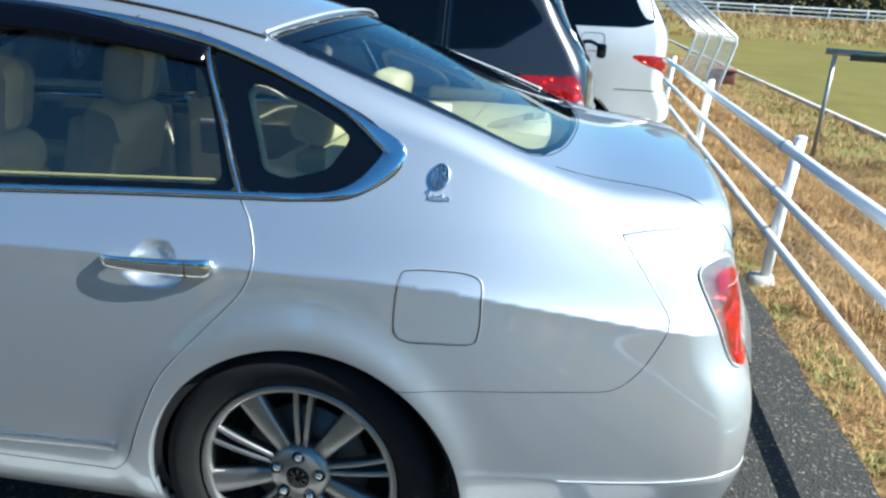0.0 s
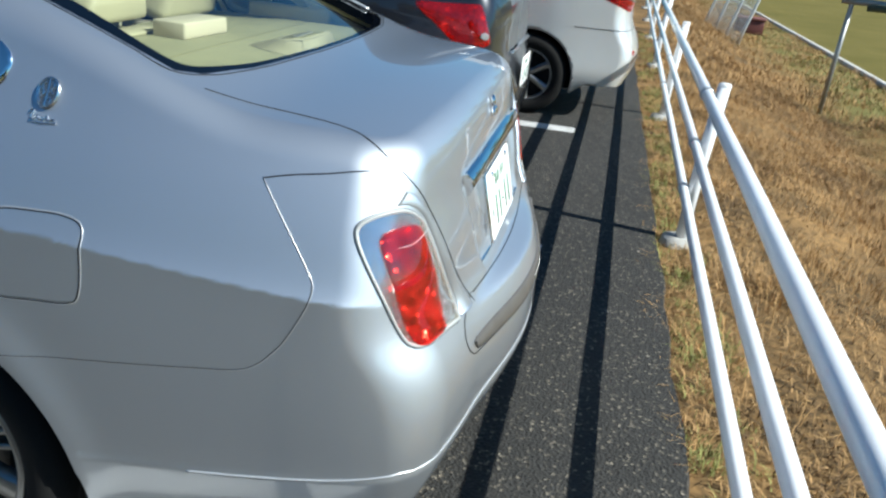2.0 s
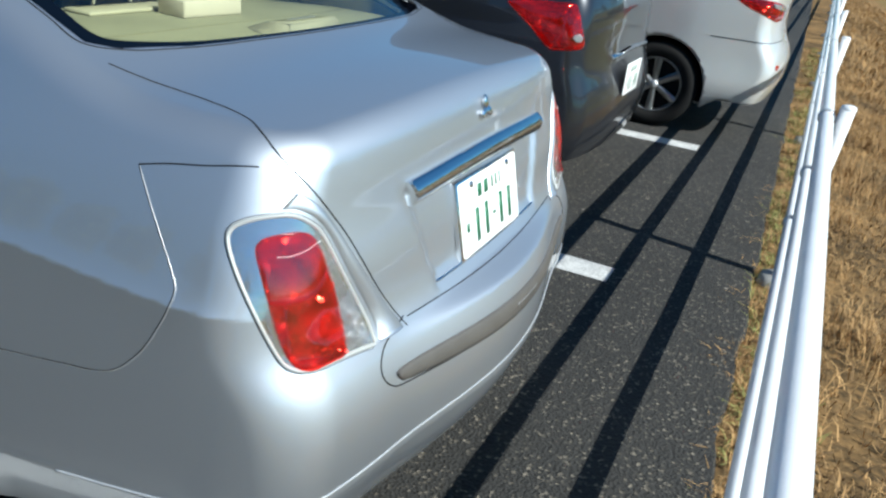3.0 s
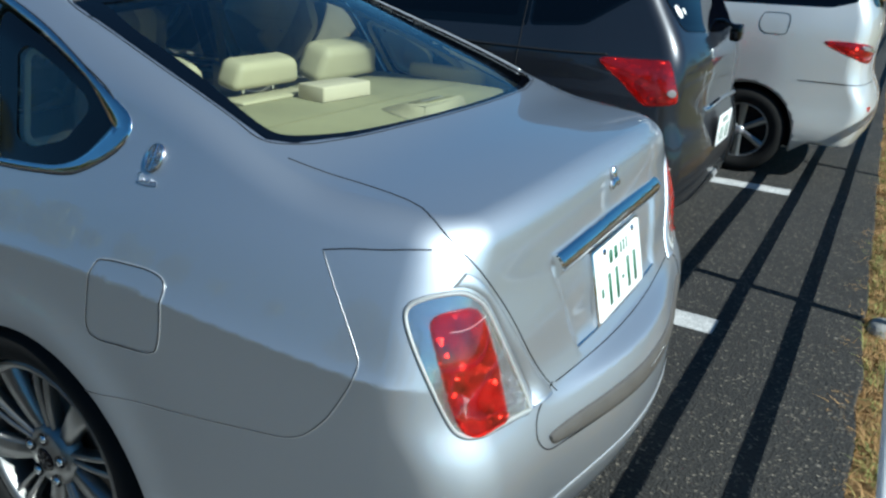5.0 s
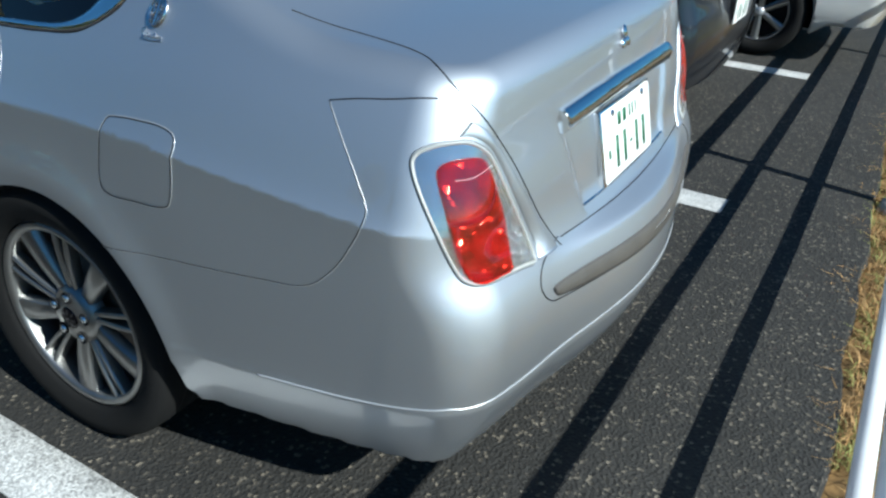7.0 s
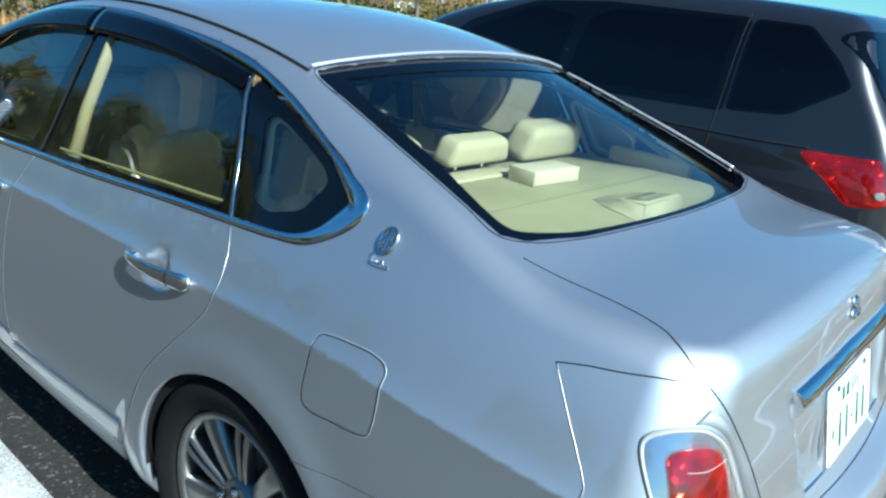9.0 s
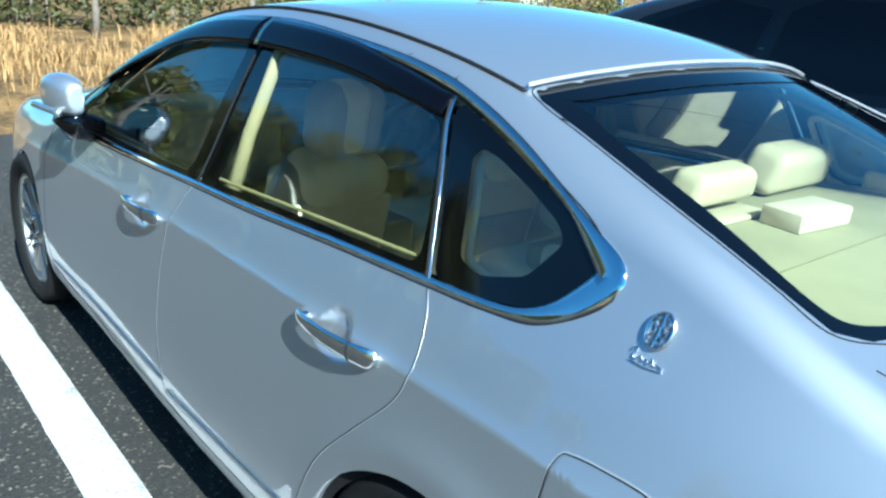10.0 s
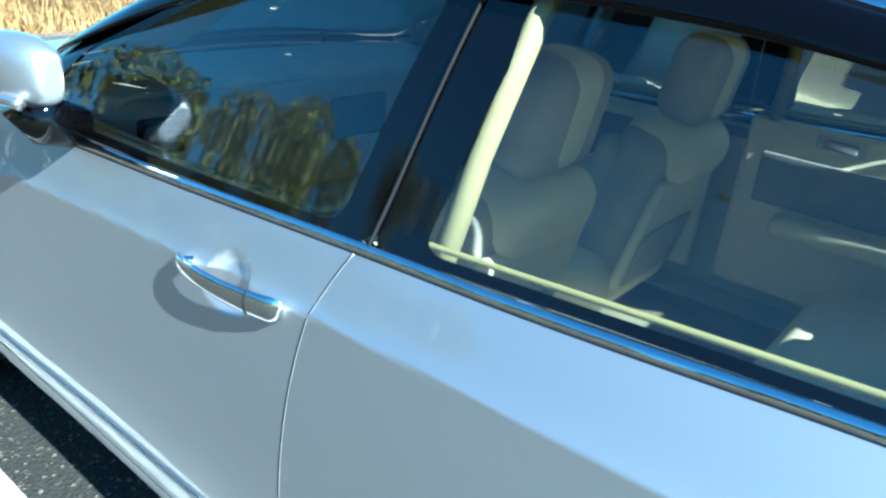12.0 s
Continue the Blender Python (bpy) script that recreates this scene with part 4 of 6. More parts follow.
# wheels
def wheel(parent, at, turn=0.0):
    r, y = .334, 0
    hub = new("wheel")
    hub.parent, hub.location, hub.rotation_euler = parent, at, (0, radians(turn), 0)
    t = lathe([(.245, .02), (.250, -.005), (.262, -.012), (.290, -.022), (.315, -.020), (.327, -.006), (.333, .014), (r, .05), (r, .16), (.327, .20), (.31, .215), (.26, .21), (.245, .19)], (0, 0, 0))
    part("tyre", t, TYRE, hub, "worn black rubber tyre")
    for k in (.045, .085, .125, .165):
        part("tread_groove", lathe([(.3345, k), (.3352, k + .004), (.3345, k + .008)], (0, 0, 0), seg=48), GAP, hub)
    rim = lathe([(.228, .17), (.226, .06), (.222, .012), (.226, .002), (.236, -.003), (.243, -.001), (.246, .006), (.246, .02)], (0, 0, 0), seg=80)
    rim = part("rim", rim, ALLOY, hub, "machined alloy rim")
    part("brake_disc", lathe([(.02, .070), (.155, .070), (.158, .082), (.02, .085)], (0, 0, 0), seg=48), material("brake iron", (.16, .14, .125), .5, .8, vary=.4, scale=25), hub)
    part("wheel_back", lathe([(.0, .120), (.226, .120)], (0, 0, 0), seg=48), RUBBER, hub)

    def spoke(a, w0, w1, skew, name):
        bm = bmesh.new()
        n, rings = 9, []
        for i in range(n):
            k = i / (n - 1)
            rr = .050 + (.229 - .050) * k
            w = w0 + (w1 - w0) * k
            dep = .022 - .018 * math.sin(k * math.pi * .55) + .004 * k
            off = skew * (.35 + .65 * k)
            ring = []
            for du, dy in ((-.5, .030), (-.5, .006), (-.36, 0), (.36, 0), (.5, .006), (.5, .030)):
                u = du * w + off
                ring.append(bm.verts.new((rr * math.cos(a) - u * math.sin(a), dep + dy, rr * math.sin(a) + u * math.cos(a))))
            rings.append(ring)
        for p, q in zip(rings, rings[1:]):
            for i in range(5):
                bm.faces.new((p[i], p[i + 1], q[i + 1], q[i]))
        part(name, bm, ALLOY, rim)
    for k in range(5):
        a = radians(90 + 72 * k)
        spoke(a, .012, .013, .019, "spoke")
        spoke(a, .012, .013, -.019, "spoke")
        spoke(a + radians(36), .036, .064, 0, "spoke")
    part("hub_face", lathe([(.03, .000), (.062, .006), (.078, .022), (.080, .05)], (0, 0, 0), seg=40), ALLOY, rim)
    part("centre_cap", lathe([(0, -.004), (.022, -.004), (.029, -.001), (.031, .004)], (0, 0, 0), seg=32), SMOKE, rim)
    for k in range(8):
        a = radians(45 * k)
        part("cap_ray", box(-.002, .002, -.0055, -.004, .006, .024, m=Matrix.Rotation(a, 4, "Y")), GAP, rim)
    for k in range(5):
        a = radians(90 + 72 * k)
        o = (.056 * math.cos(a), 0, .056 * math.sin(a))
        part("nut_well", lathe([(.0155, -.001), (.0155, .003), (.010, .004)], o, seg=18), GAP, rim)
        part("wheel_nut", lathe([(0, -.006), (.007, -.006), (.0105, -.001), (.0105, .012)], o, seg=6), CHROME, rim)
    return hub


wheel(sedan, (0, -.862, .334), 3)
wheel(sedan, (-2.775, -.862, .334), 20)
for x in (0, -2.775):
    h = wheel(sedan, (x, .862, .334))
    h.rotation_euler = (0, 0, math.pi)


# door mirrors, folded against the doors
def mirror(s):
    """A rounded housing folded along the door, with a clear lamp strip and a dark foot."""
    c = Vector((-1.955, -.905 * s, 1.055))
    bm = bmesh.new()
    bmesh.ops.create_icosphere(bm, subdivisions=4, radius=1.0)
    for v in bm.verts:
        x, y, z = v.co
        px = math.copysign(abs(x)**.8, x)
        taper = 1 - .35 * step(.1, -1.0, x)
        v.co = Vector((c.x + .135 * px, c.y + .058 * y * taper + .02 * x * s, c.z + .070 * math.copysign(abs(z)**.75, z) * taper))
        v.co.x = min(v.co.x, c.x + .120)
        v.co.y = s * min(s * v.co.y, s * c.y + .034)
    ob = part("door_mirror", bm, PAINT, FRONT_DOOR if s > 0 else panels["front_door", 1])
    strip = [Vector((c.x + u, c.y - s * (.050 - .02 * u / .15 + .10 * u * u), c.z - .048)) for u in np.linspace(-.10, .095, 14)]
    part("mirror_lamp", tube(strip, .012, seg=10), BOWL, ob, "clear lamp strip")
    bm = bmesh.new()
    bmesh.ops.create_circle(bm, cap_ends=True, segments=40, radius=1.0, matrix=Matrix.Translation((c.x, c.y + .0352 * s, c.z)) @ pose(0, 0, 0, 90, 0, 0) @ Matrix.Diagonal((.112, .060, 1, 1)))
    part("mirror_glass", bm, BLACK, ob, "dark mirror glass")
    part("mirror_foot", tube([c + Vector((.05, 0, -.055)), c + Vector((.04, .03 * s, -.10)), c + Vector((.02, .10 * s, -.125))], [.055, .05, .045], seg=14), BLACK, ob)


mirror(1)
mirror(-1)


# ---- inside the sedan ----
part("floor_pan", box(-2.2, -.05, -.72, .72, .33, .365, .01), CARPET, sedan)
part("parcel_shelf", box(-.10, .560, -.60, .60, 1.0, 1.060, .012), SHELFCLOTH, sedan, "beige felt parcel shelf")
part("shelf_panel", box(-.055, .035, -.22, .06, 1.059, 1.070, .005), REARLEATHER, sedan)
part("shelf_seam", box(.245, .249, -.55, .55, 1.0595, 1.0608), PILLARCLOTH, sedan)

# brake lamp housing on the shelf
bm = bmesh.new()
pts = [(.30, -.03, 1.060), (.30, .07, 1.060), (.50, .115, 1.060), (.50, -.115, 1.060), (.40, -.07, 1.092), (.40, .08, 1.092), (.490, .105, 1.106), (.490, -.105, 1.106)]
vs = [bm.verts.new((x, y + .045, z)) for x, y, z in pts]
for f in ((0, 1, 5, 4), (4, 5, 6, 7), (1, 2, 6, 5), (3, 0, 4, 7), (2, 3, 7, 6)):
    bm.faces.new([vs[i] for i in f])
bmesh.ops.bevel(bm, geom=bm.edges[:], offset=.006, segments=2, affect="EDGES")
brake = part("brake_lamp", bm, REARLEATHER, sedan, "beige high brake lamp housing")
part("lamp_slot", box(-.032, .032, -.070, .070, -.002, .0015, .0008, m=pose(.447, .05, 1.0995, 0, -8.8, 0)), PILLARCLOTH, brake)
for k in range(6):
    part("led", box(.440, .454, -.001 + .018 * k, .009 + .018 * k, 1.0995, 1.1035, .001), SILVER, brake)


def headrest(parent, x, y, z, w, h, d, mat, insert=None, lean=-12, taper=0.0, firm=.38):
    m = Matrix.Translation((x, y, z)) @ pose(0, 0, 0, 0, lean, 0)
    bm = box(-d / 2, d / 2, -w / 2, w / 2, 0, h, min(d, h) * firm, 5)
    for v in bm.verts:
        v.co = m @ Vector((v.co.x * (1 - .25 * taper * v.co.z / h), v.co.y * (1 - taper * v.co.z / h), v.co.z))
    ob = part("headrest", bm, mat, parent)
    if insert:
        part("headrest_centre", box(-d / 2 - .003, d / 2 + .003, -w * .30, w * .30, .008, h + .004, min(d, h) * .36, 5, m=m), insert, ob)
    for s in (-1, 1):
        part("headrest_post", tube([m @ Vector((0, s * w * .22, -.07)), m @ Vector((0, s * w * .22, .03))], .0055, seg=8), CHROME, ob)
    return ob


def front_seat(y):
    seat = new("front_seat")
    seat.parent = sedan
    tagged(seat, "grey beige leather front seat")
    part("seat_base", box(-1.72, -1.16, y - .25, y + .25, .44, .62, .07, 4), BEIGE, seat)
    m = Matrix.Translation((-1.235, y, .52)) @ pose(0, 0, 0, 0, 14, 0)
    part("backrest", box(-.10, .070, -.178, .178, 0, .46, .065, 5, m=m), GREYCLOTH, seat)
    panel = part("backrest_panel", box(.055, .084, -.175, .175, .03, .36, .013, 3, m=m), BEIGE, seat)
    part("map_pocket", box(.080, .092, -.150, .150, .04, .21, .006, 3, m=m), GREYCLOTH, panel)
    for s in (-1, 1):
        part("side_bolster", box(-.14, .045, s * .132 - .036, s * .132 + .036, .03, .40, .034, 4, m=m), GREYCLOTH, seat)
    part("shoulder_roll", box(-.10, .110, -.155, .155, .335, .490, .070, 6, m=m), BEIGE, seat)
    headrest(seat, -1.118, y, .985, .235, .222, .135, GREYCLOTH, BEIGE, 10)


front_seat(-.350)
front_seat(.385)
bench = new("rear_bench")
bench.parent = sedan
part("bench_base", box(-.74, -.20, -.66, .66, .40, .60, .08, 4), BEIGE, bench)
m = Matrix.Translation((-.24, 0, .52)) @ pose(0, 0, 0, 0, 16, 0)
for y0, y1 in ((-.66, -.14), (-.13, .13), (.14, .66)):
    part("backrest", box(-.09, .09, y0, y1, 0, .52, .055, 4, m=m), BEIGE if y0 != -.13 else GREYCLOTH, bench)
headrest(bench, -.09, -.41, 1.072, .29, .108, .11, REARLEATHER, None, 14, .2, .31)
headrest(bench, -.045, -.075, 1.094, .270, .076, .085, REARLEATHER, None, 10, .17, .31)
headrest(bench, -.09, .340, 1.072, .33, .112, .11, REARLEATHER, None, 14, .2, .29)

for s in (-1, 1):
    for x0, x1 in ((-2.05, -1.14), (-1.06, -.35)):
        inner = part("door_lining", box(x0, x1, s * .745 - .02, s * .745 + .02, .45, .972 if s > 0 and x0 > -2 else .925, .018, 3), BEIGE, sedan, "beige door lining")
        part("armrest", box(x0 + .14, x1 - .1, s * .69 - .05, s * .69 + .05, .66, .72, .022, 3), BEIGE, inner)
        part("door_insert", box(x0 + .06, x1 - .06, s * .722 - .006, s * .722 + .006, .73, .88, .005), DASH, inner)
        c, h = (x0 + x1) / 2 - .10, .915 if s > 0 and x0 > -2 else .865
        part("inner_handle_cup", box(c - .065, c + .065, s * .722 - .005, s * .722 + .005, h, h + .045, .004), SILVER, inner)
        part("inner_handle", box(c - .045, c + .045, s * .715 - .006, s * .715 + .006, h + .008, h + .037, .005), DASH, inner)
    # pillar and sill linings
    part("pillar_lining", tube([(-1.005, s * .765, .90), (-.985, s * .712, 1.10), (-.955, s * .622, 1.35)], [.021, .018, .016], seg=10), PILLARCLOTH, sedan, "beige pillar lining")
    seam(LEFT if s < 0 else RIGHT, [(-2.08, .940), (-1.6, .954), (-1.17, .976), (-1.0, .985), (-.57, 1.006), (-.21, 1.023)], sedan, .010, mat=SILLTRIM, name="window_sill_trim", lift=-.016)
    part("rear_pillar_lining", box(.00, .30, s * .655 - .02, s * .655 + .02, 1.0, 1.10, .015), BEIGE, sedan)

part("dashboard", box(-2.30, -1.92, -.70, .70, .66, .955, .06, 4), DASH, sedan)
part("dash_top", box(-2.42, -2.0, -.69, .69, .93, .965, .012), GREYCLOTH, sedan)
part("centre_console", box(-2.0, -1.30, -.12, .12, .40, .66, .03, 3), DASH, sedan)
part("dash_vent", box(-1.935, -1.915, -.68, -.56, .84, .93, .012, 3), BLACK, sedan)
part("screen", box(-1.93, -1.912, -.11, .11, .80, .92, .01, 3), material("navigation screen", (.02, .03, .05), .12, vary=.2), sedan)
wheel_m = Matrix.Translation((-1.76, .385, .86)) @ pose(0, 0, 0, 0, -65, 0)
ringpts = [wheel_m @ Vector((.18 * math.cos(t), .18 * math.sin(t), 0)) for t in np.linspace(0, 2 * math.pi, 33)]
sw = part("steering_wheel", tube(ringpts, .015, seg=8, cap=False), DASH, sedan)
part("steering_hub", box(-.07, .07, -.08, .08, -.03, .02, .02, 3, m=wheel_m), DASH, sw)
for a in (0, 130, 230):
    t = radians(a)
    part("steering_spoke", tube([wheel_m @ Vector((.05 * math.cos(t), .05 * math.sin(t), 0)), wheel_m @ Vector((.17 * math.cos(t), .17 * math.sin(t), 0))], .014, seg=6), SILVER, sw)
part("rear_view_mirror", box(-1.70, -1.67, -.12, .12, 1.285, 1.345, .015, 3), BLACK, sedan)

tissue = thing("card_box", "low cream card box lying on the beige parcel shelf", "box")
box_m = pose(.112, .070, 0, 0, 0, -5)
part("box_body", box(-.048, .048, -.100, .100, 1.0605, 1.103, .003, m=box_m), BOXCARD, tissue)
part("box_fold", box(.0475, .0495, -.097, .097, 1.065, 1.099, .0006, m=box_m), BOXCARD, tissue)


# ---- ground ----
def terrain(x, y):
    """Height of the earth: level under the lot, a bank down to the field, a far rise."""
    bank = -.62 * step(1.9, 4.6, x) - .10 * step(4.6, 7, x)
    far = (1.5 * step(62, 74, y + .12 * x) + 9.0 * step(88, 125, y + .12 * x)) * step(1.5, 8, x)
    front = step(-3.5, -1, y) * .06 * step(-6.3, -9.5, x) + step(-3.5, -1, y) * .15 * step(-10, -16, x)
    back = .4 * step(-15.5, -18, y) + 1.5 * step(-18, -40, y)
    return -.03 + bank + far + front * step(30, 20, y) + back * step(2.5, 0, x)


def make_ground():
    fine = np.concatenate([-np.geomspace(4, 900, 34)[::-1], np.linspace(-3.5, 9, 84), np.geomspace(9.3, 900, 40)])
    finey = np.concatenate([-np.geomspace(4, 900, 34)[::-1], np.linspace(-3.5, 12, 90), np.geomspace(12.3, 1200, 60)])
    xx, yy = np.meshgrid(fine, finey, indexing="ij")
    zz = terrain(xx, yy)
    rough = np.array([noise.noise((a * .9, b * .9, 0)) * .05 + noise.noise((a * 3.1, b * 3.1, 2)) * .02 for a, b in zip(xx.ravel(), yy.ravel())]).reshape(xx.shape)
    zz = zz + rough * step(1.72, 2.2, xx) * step(14, 8, xx) + rough * step(-6.3, -7.5, xx)
    v = np.stack([xx.ravel(), yy.ravel(), zz.ravel()], 1)
    return tagged(sheet("ground", v, grid_faces(*xx.shape), EARTH), "dry straw grass bank and mown olive field", "ground", kind="structure")


def ground_material():
    m = material("dry grass earth", (.30, .175, .070), .95, vary=.75, scale=1.6, fine=.6, fine_scale=24, dark=(.075, .050, .025), bump=.8)
    n, l = m.node_tree.nodes, m.node_tree.links
    p = n["Principled BSDF"]
    p.inputs["Specular IOR Level"].default_value = .1
    base = p.inputs["Base Color"].links[0].from_socket
    geo, sep = n.new("ShaderNodeNewGeometry"), n.new("ShaderNodeSeparateXYZ")
    l.new(geo.outputs["Position"], sep.inputs[0])
    wob = n.new("ShaderNodeTexNoise")
    wob.inputs["Scale"].default_value = .8
    l.new(geo.outputs["Position"], wob.inputs["Vector"])
    shift = n.new("ShaderNodeMath")
    shift.operation = "MULTIPLY_ADD"
    l.new(wob.outputs["Fac"], shift.inputs[0])
    shift.inputs[1].default_value = .8
    l.new(sep.outputs["X"], shift.inputs[2])

    def zone(lo, hi, src):
        r = n.new("ShaderNodeMapRange")
        r.inputs["From Min"].default_value, r.inputs["From Max"].default_value = lo, hi
        l.new(src, r.inputs["Value"])
        return r.outputs[0]
    field = n.new("ShaderNodeTexNoise")
    field.inputs["Scale"].default_value, field.inputs["Detail"].default_value = .6, 6
    l.new(geo.outputs["Position"], field.inputs["Vector"])
    ramp = n.new("ShaderNodeMix")
    ramp.data_type = "RGBA"
    ramp.inputs[6].default_value, ramp.inputs[7].default_value = (.095, .085, .020, 1), (.175, .140, .042, 1)
    l.new(field.outputs["Fac"], ramp.inputs[0])
    lush = n.new("ShaderNodeMix")
    lush.data_type = "RGBA"
    lush.inputs[7].default_value = (.16, .17, .05, 1)
    green = n.new("ShaderNodeMath")
    green.operation = "MULTIPLY"
    l.new(zone(4.4, 5.6, shift.outputs[0]), green.inputs[0])
    l.new(wob.outputs["Fac"], green.inputs[1])
    l.new(green.outputs[0], lush.inputs[0])
    l.new(base, lush.inputs[6])
    mix = n.new("ShaderNodeMix")
    mix.data_type = "RGBA"
    stop = n.new("ShaderNodeMath")
    stop.operation = "MULTIPLY"
    l.new(zone(6.45, 6.55, sep.outputs["X"]), stop.inputs[0])
    l.new(zone(62, 60, sep.outputs["Y"]), stop.inputs[1])
    l.new(stop.outputs[0], mix.inputs[0])
    l.new(lush.outputs[2], mix.inputs[6])
    l.new(ramp.outputs[2], mix.inputs[7])
    l.new(mix.outputs[2], p.inputs["Base Color"])
    return m


EARTH = ground_material()
make_ground()


def asphalt_material():
    m = material("dark asphalt", (.015, .0138, .0117), .9, vary=.45, scale=2.2, fine=.7, fine_scale=70, dark=(.027, .025, .022), bump=.9)
    n, l = m.node_tree.nodes, m.node_tree.links
    p = n["Principled BSDF"]
    base = p.inputs["Base Color"].links[0].from_socket
    geo, vor, r = n.new("ShaderNodeNewGeometry"), n.new("ShaderNodeTexVoronoi"), n.new("ShaderNodeMapRange")
    vor.inputs["Scale"].default_value = 105
    l.new(geo.outputs["Position"], vor.inputs["Vector"])
    l.new(vor.outputs["Color"], r.inputs["Value"])
    r.inputs["From Min"].default_value, r.inputs["From Max"].default_value = .76, .95
    mix = n.new("ShaderNodeMix")
    mix.data_type = "RGBA"
    mix.inputs[7].default_value = (.17, .145, .11, 1)
    l.new(r.outputs[0], mix.inputs[0])
    l.new(base, mix.inputs[6])
    # scattered larger pale stones
    big, r2, mix2 = n.new("ShaderNodeTexVoronoi"), n.new("ShaderNodeMapRange"), n.new("ShaderNodeMix")
    big.inputs["Scale"].default_value = 46
    l.new(geo.outputs["Position"], big.inputs["Vector"])
    l.new(big.outputs["Color"], r2.inputs["Value"])
    r2.inputs["From Min"].default_value, r2.inputs["From Max"].default_value = .955, .98
    core = n.new("ShaderNodeMapRange")
    core.inputs["From Min"].default_value, core.inputs["From Max"].default_value = .42, .30
    l.new(big.outputs["Distance"], core.inputs["Value"])
    both = n.new("ShaderNodeMath")
    both.operation = "MULTIPLY"
    l.new(r2.outputs[0], both.inputs[0])
    l.new(core.outputs[0], both.inputs[1])
    mix2.data_type = "RGBA"
    mix2.inputs[7].default_value = (.25, .22, .18, 1)
    l.new(both.outputs[0], mix2.inputs[0])
    l.new(mix.outputs[2], mix2.inputs[6])
    l.new(mix2.outputs[2], p.inputs["Base Color"])
    b = p.inputs["Normal"].links[0].from_node
    b.inputs["Distance"].default_value = .006
    l.new(vor.outputs["Distance"], b.inputs["Height"])
    return m


ASPHALT = asphalt_material()


def make_lot():
    """The parking lot: a thin slab whose outer edge crumbles into the weeds."""
    ys = np.concatenate([np.linspace(-30, -5, 12), np.linspace(-4.5, 12, 260), np.linspace(13, 60, 30)])
    edge = [1.66 - .011 * y + .022 * noise.noise((y * 2.3, 0, 0)) + .012 * noise.noise((y * 9, 3, 0)) for y in ys]
    v = []
    for y, ed in zip(ys, edge):
        left = -6.4 - 40 * float(step(-1.6, -4, y))
        v += [(left, y, -.06), (left, y, 0), (-2, y, 0), (ed, y, 0), (ed + .02, y, -.05)]
    return tagged(sheet("parking_lot", v, [f[::-1] for f in grid_faces(len(ys), 5)], ASPHALT), "dark worn asphalt with pale stone chips", "road", kind="structure")


lot = make_lot()
lot.data.polygons.foreach_set("use_smooth", [False] * len(lot.data.polygons))


def parking_line(y0, y1, x0, x1):
    n = 60
    xs = np.linspace(x0, x1, n)
    v = []
    for x in xs:
        a, b = noise.noise((x * 14, y0, 1)) * .004, noise.noise((x * 14, y1, 5)) * .004
        v += [(x, y0 + a - .002, .0005), (x, y0 + a, .004), (x, y1 + b, .004), (x, y1 + b + .002, .0005)]
    ob = sheet("parking_line", v, [f[::-1] for f in grid_faces(n, 4)], LINEWHITE)
    return tagged(ob, "white painted parking bay line", "road marking", "parking lines", "structure")


for y in (-1.125, 1.45, 4.02, 6.58):
    parking_line(y, y + .155, -3.9, 1.075)


# ---- pipe fence ----
RAILS = ((.275, .023), (.510, .023), (.757, .029))


def rail_x(y, z):
    return 1.700 + .009 * y + .025 * (z - .26)


fence = thing("pipe_fence", "white painted steel pipe fence with three rails", "fence")
for z, r in RAILS:
    part("rail", tube([(rail_x(y, z), y, z + .004 * noise.noise((y, z, 0))) for y in np.linspace(-13.5, 26, 52)], r, seg=14), FENCEWHITE, fence)
for k in range(-5, 9):
    y = 2.01 + 3.1 * k
    x = rail_x(y, 0) + .045
    post = part("post", tube([(x, y, -.1), (x + .018, y, .40), (x + .046, y, .815)], .0305, seg=16), FENCEWHITE, fence)
    part("post_cap", lathe([(0, .008), (.02, .006), (.031, 0), (.0315, -.012)], (0, 0, 0), seg=16, m=Matrix.Translation((x + .046, y, .815)) @ pose(0, 0, 0, 90)), FENCEWHITE, post)
    part("footing", lathe([(.0, .018), (.070, .014), (.085, -.04)], (0, 0, 0), seg=20, m=Matrix.Translation((x - .02, y, 0)) @ pose(0, 0, 0, 90)), CONCRETE, post)
    for z, r in RAILS:
        part("clamp", tube([(rail_x(y, z), y - .020, z), (rail_x(y, z), y + .020, z)], r + .006, seg=14), SILVER, post)
        part("clamp_bolt", tube([(rail_x(y, z), y, z), (x + .03, y, z)], .010, seg=8), SILVER, post)


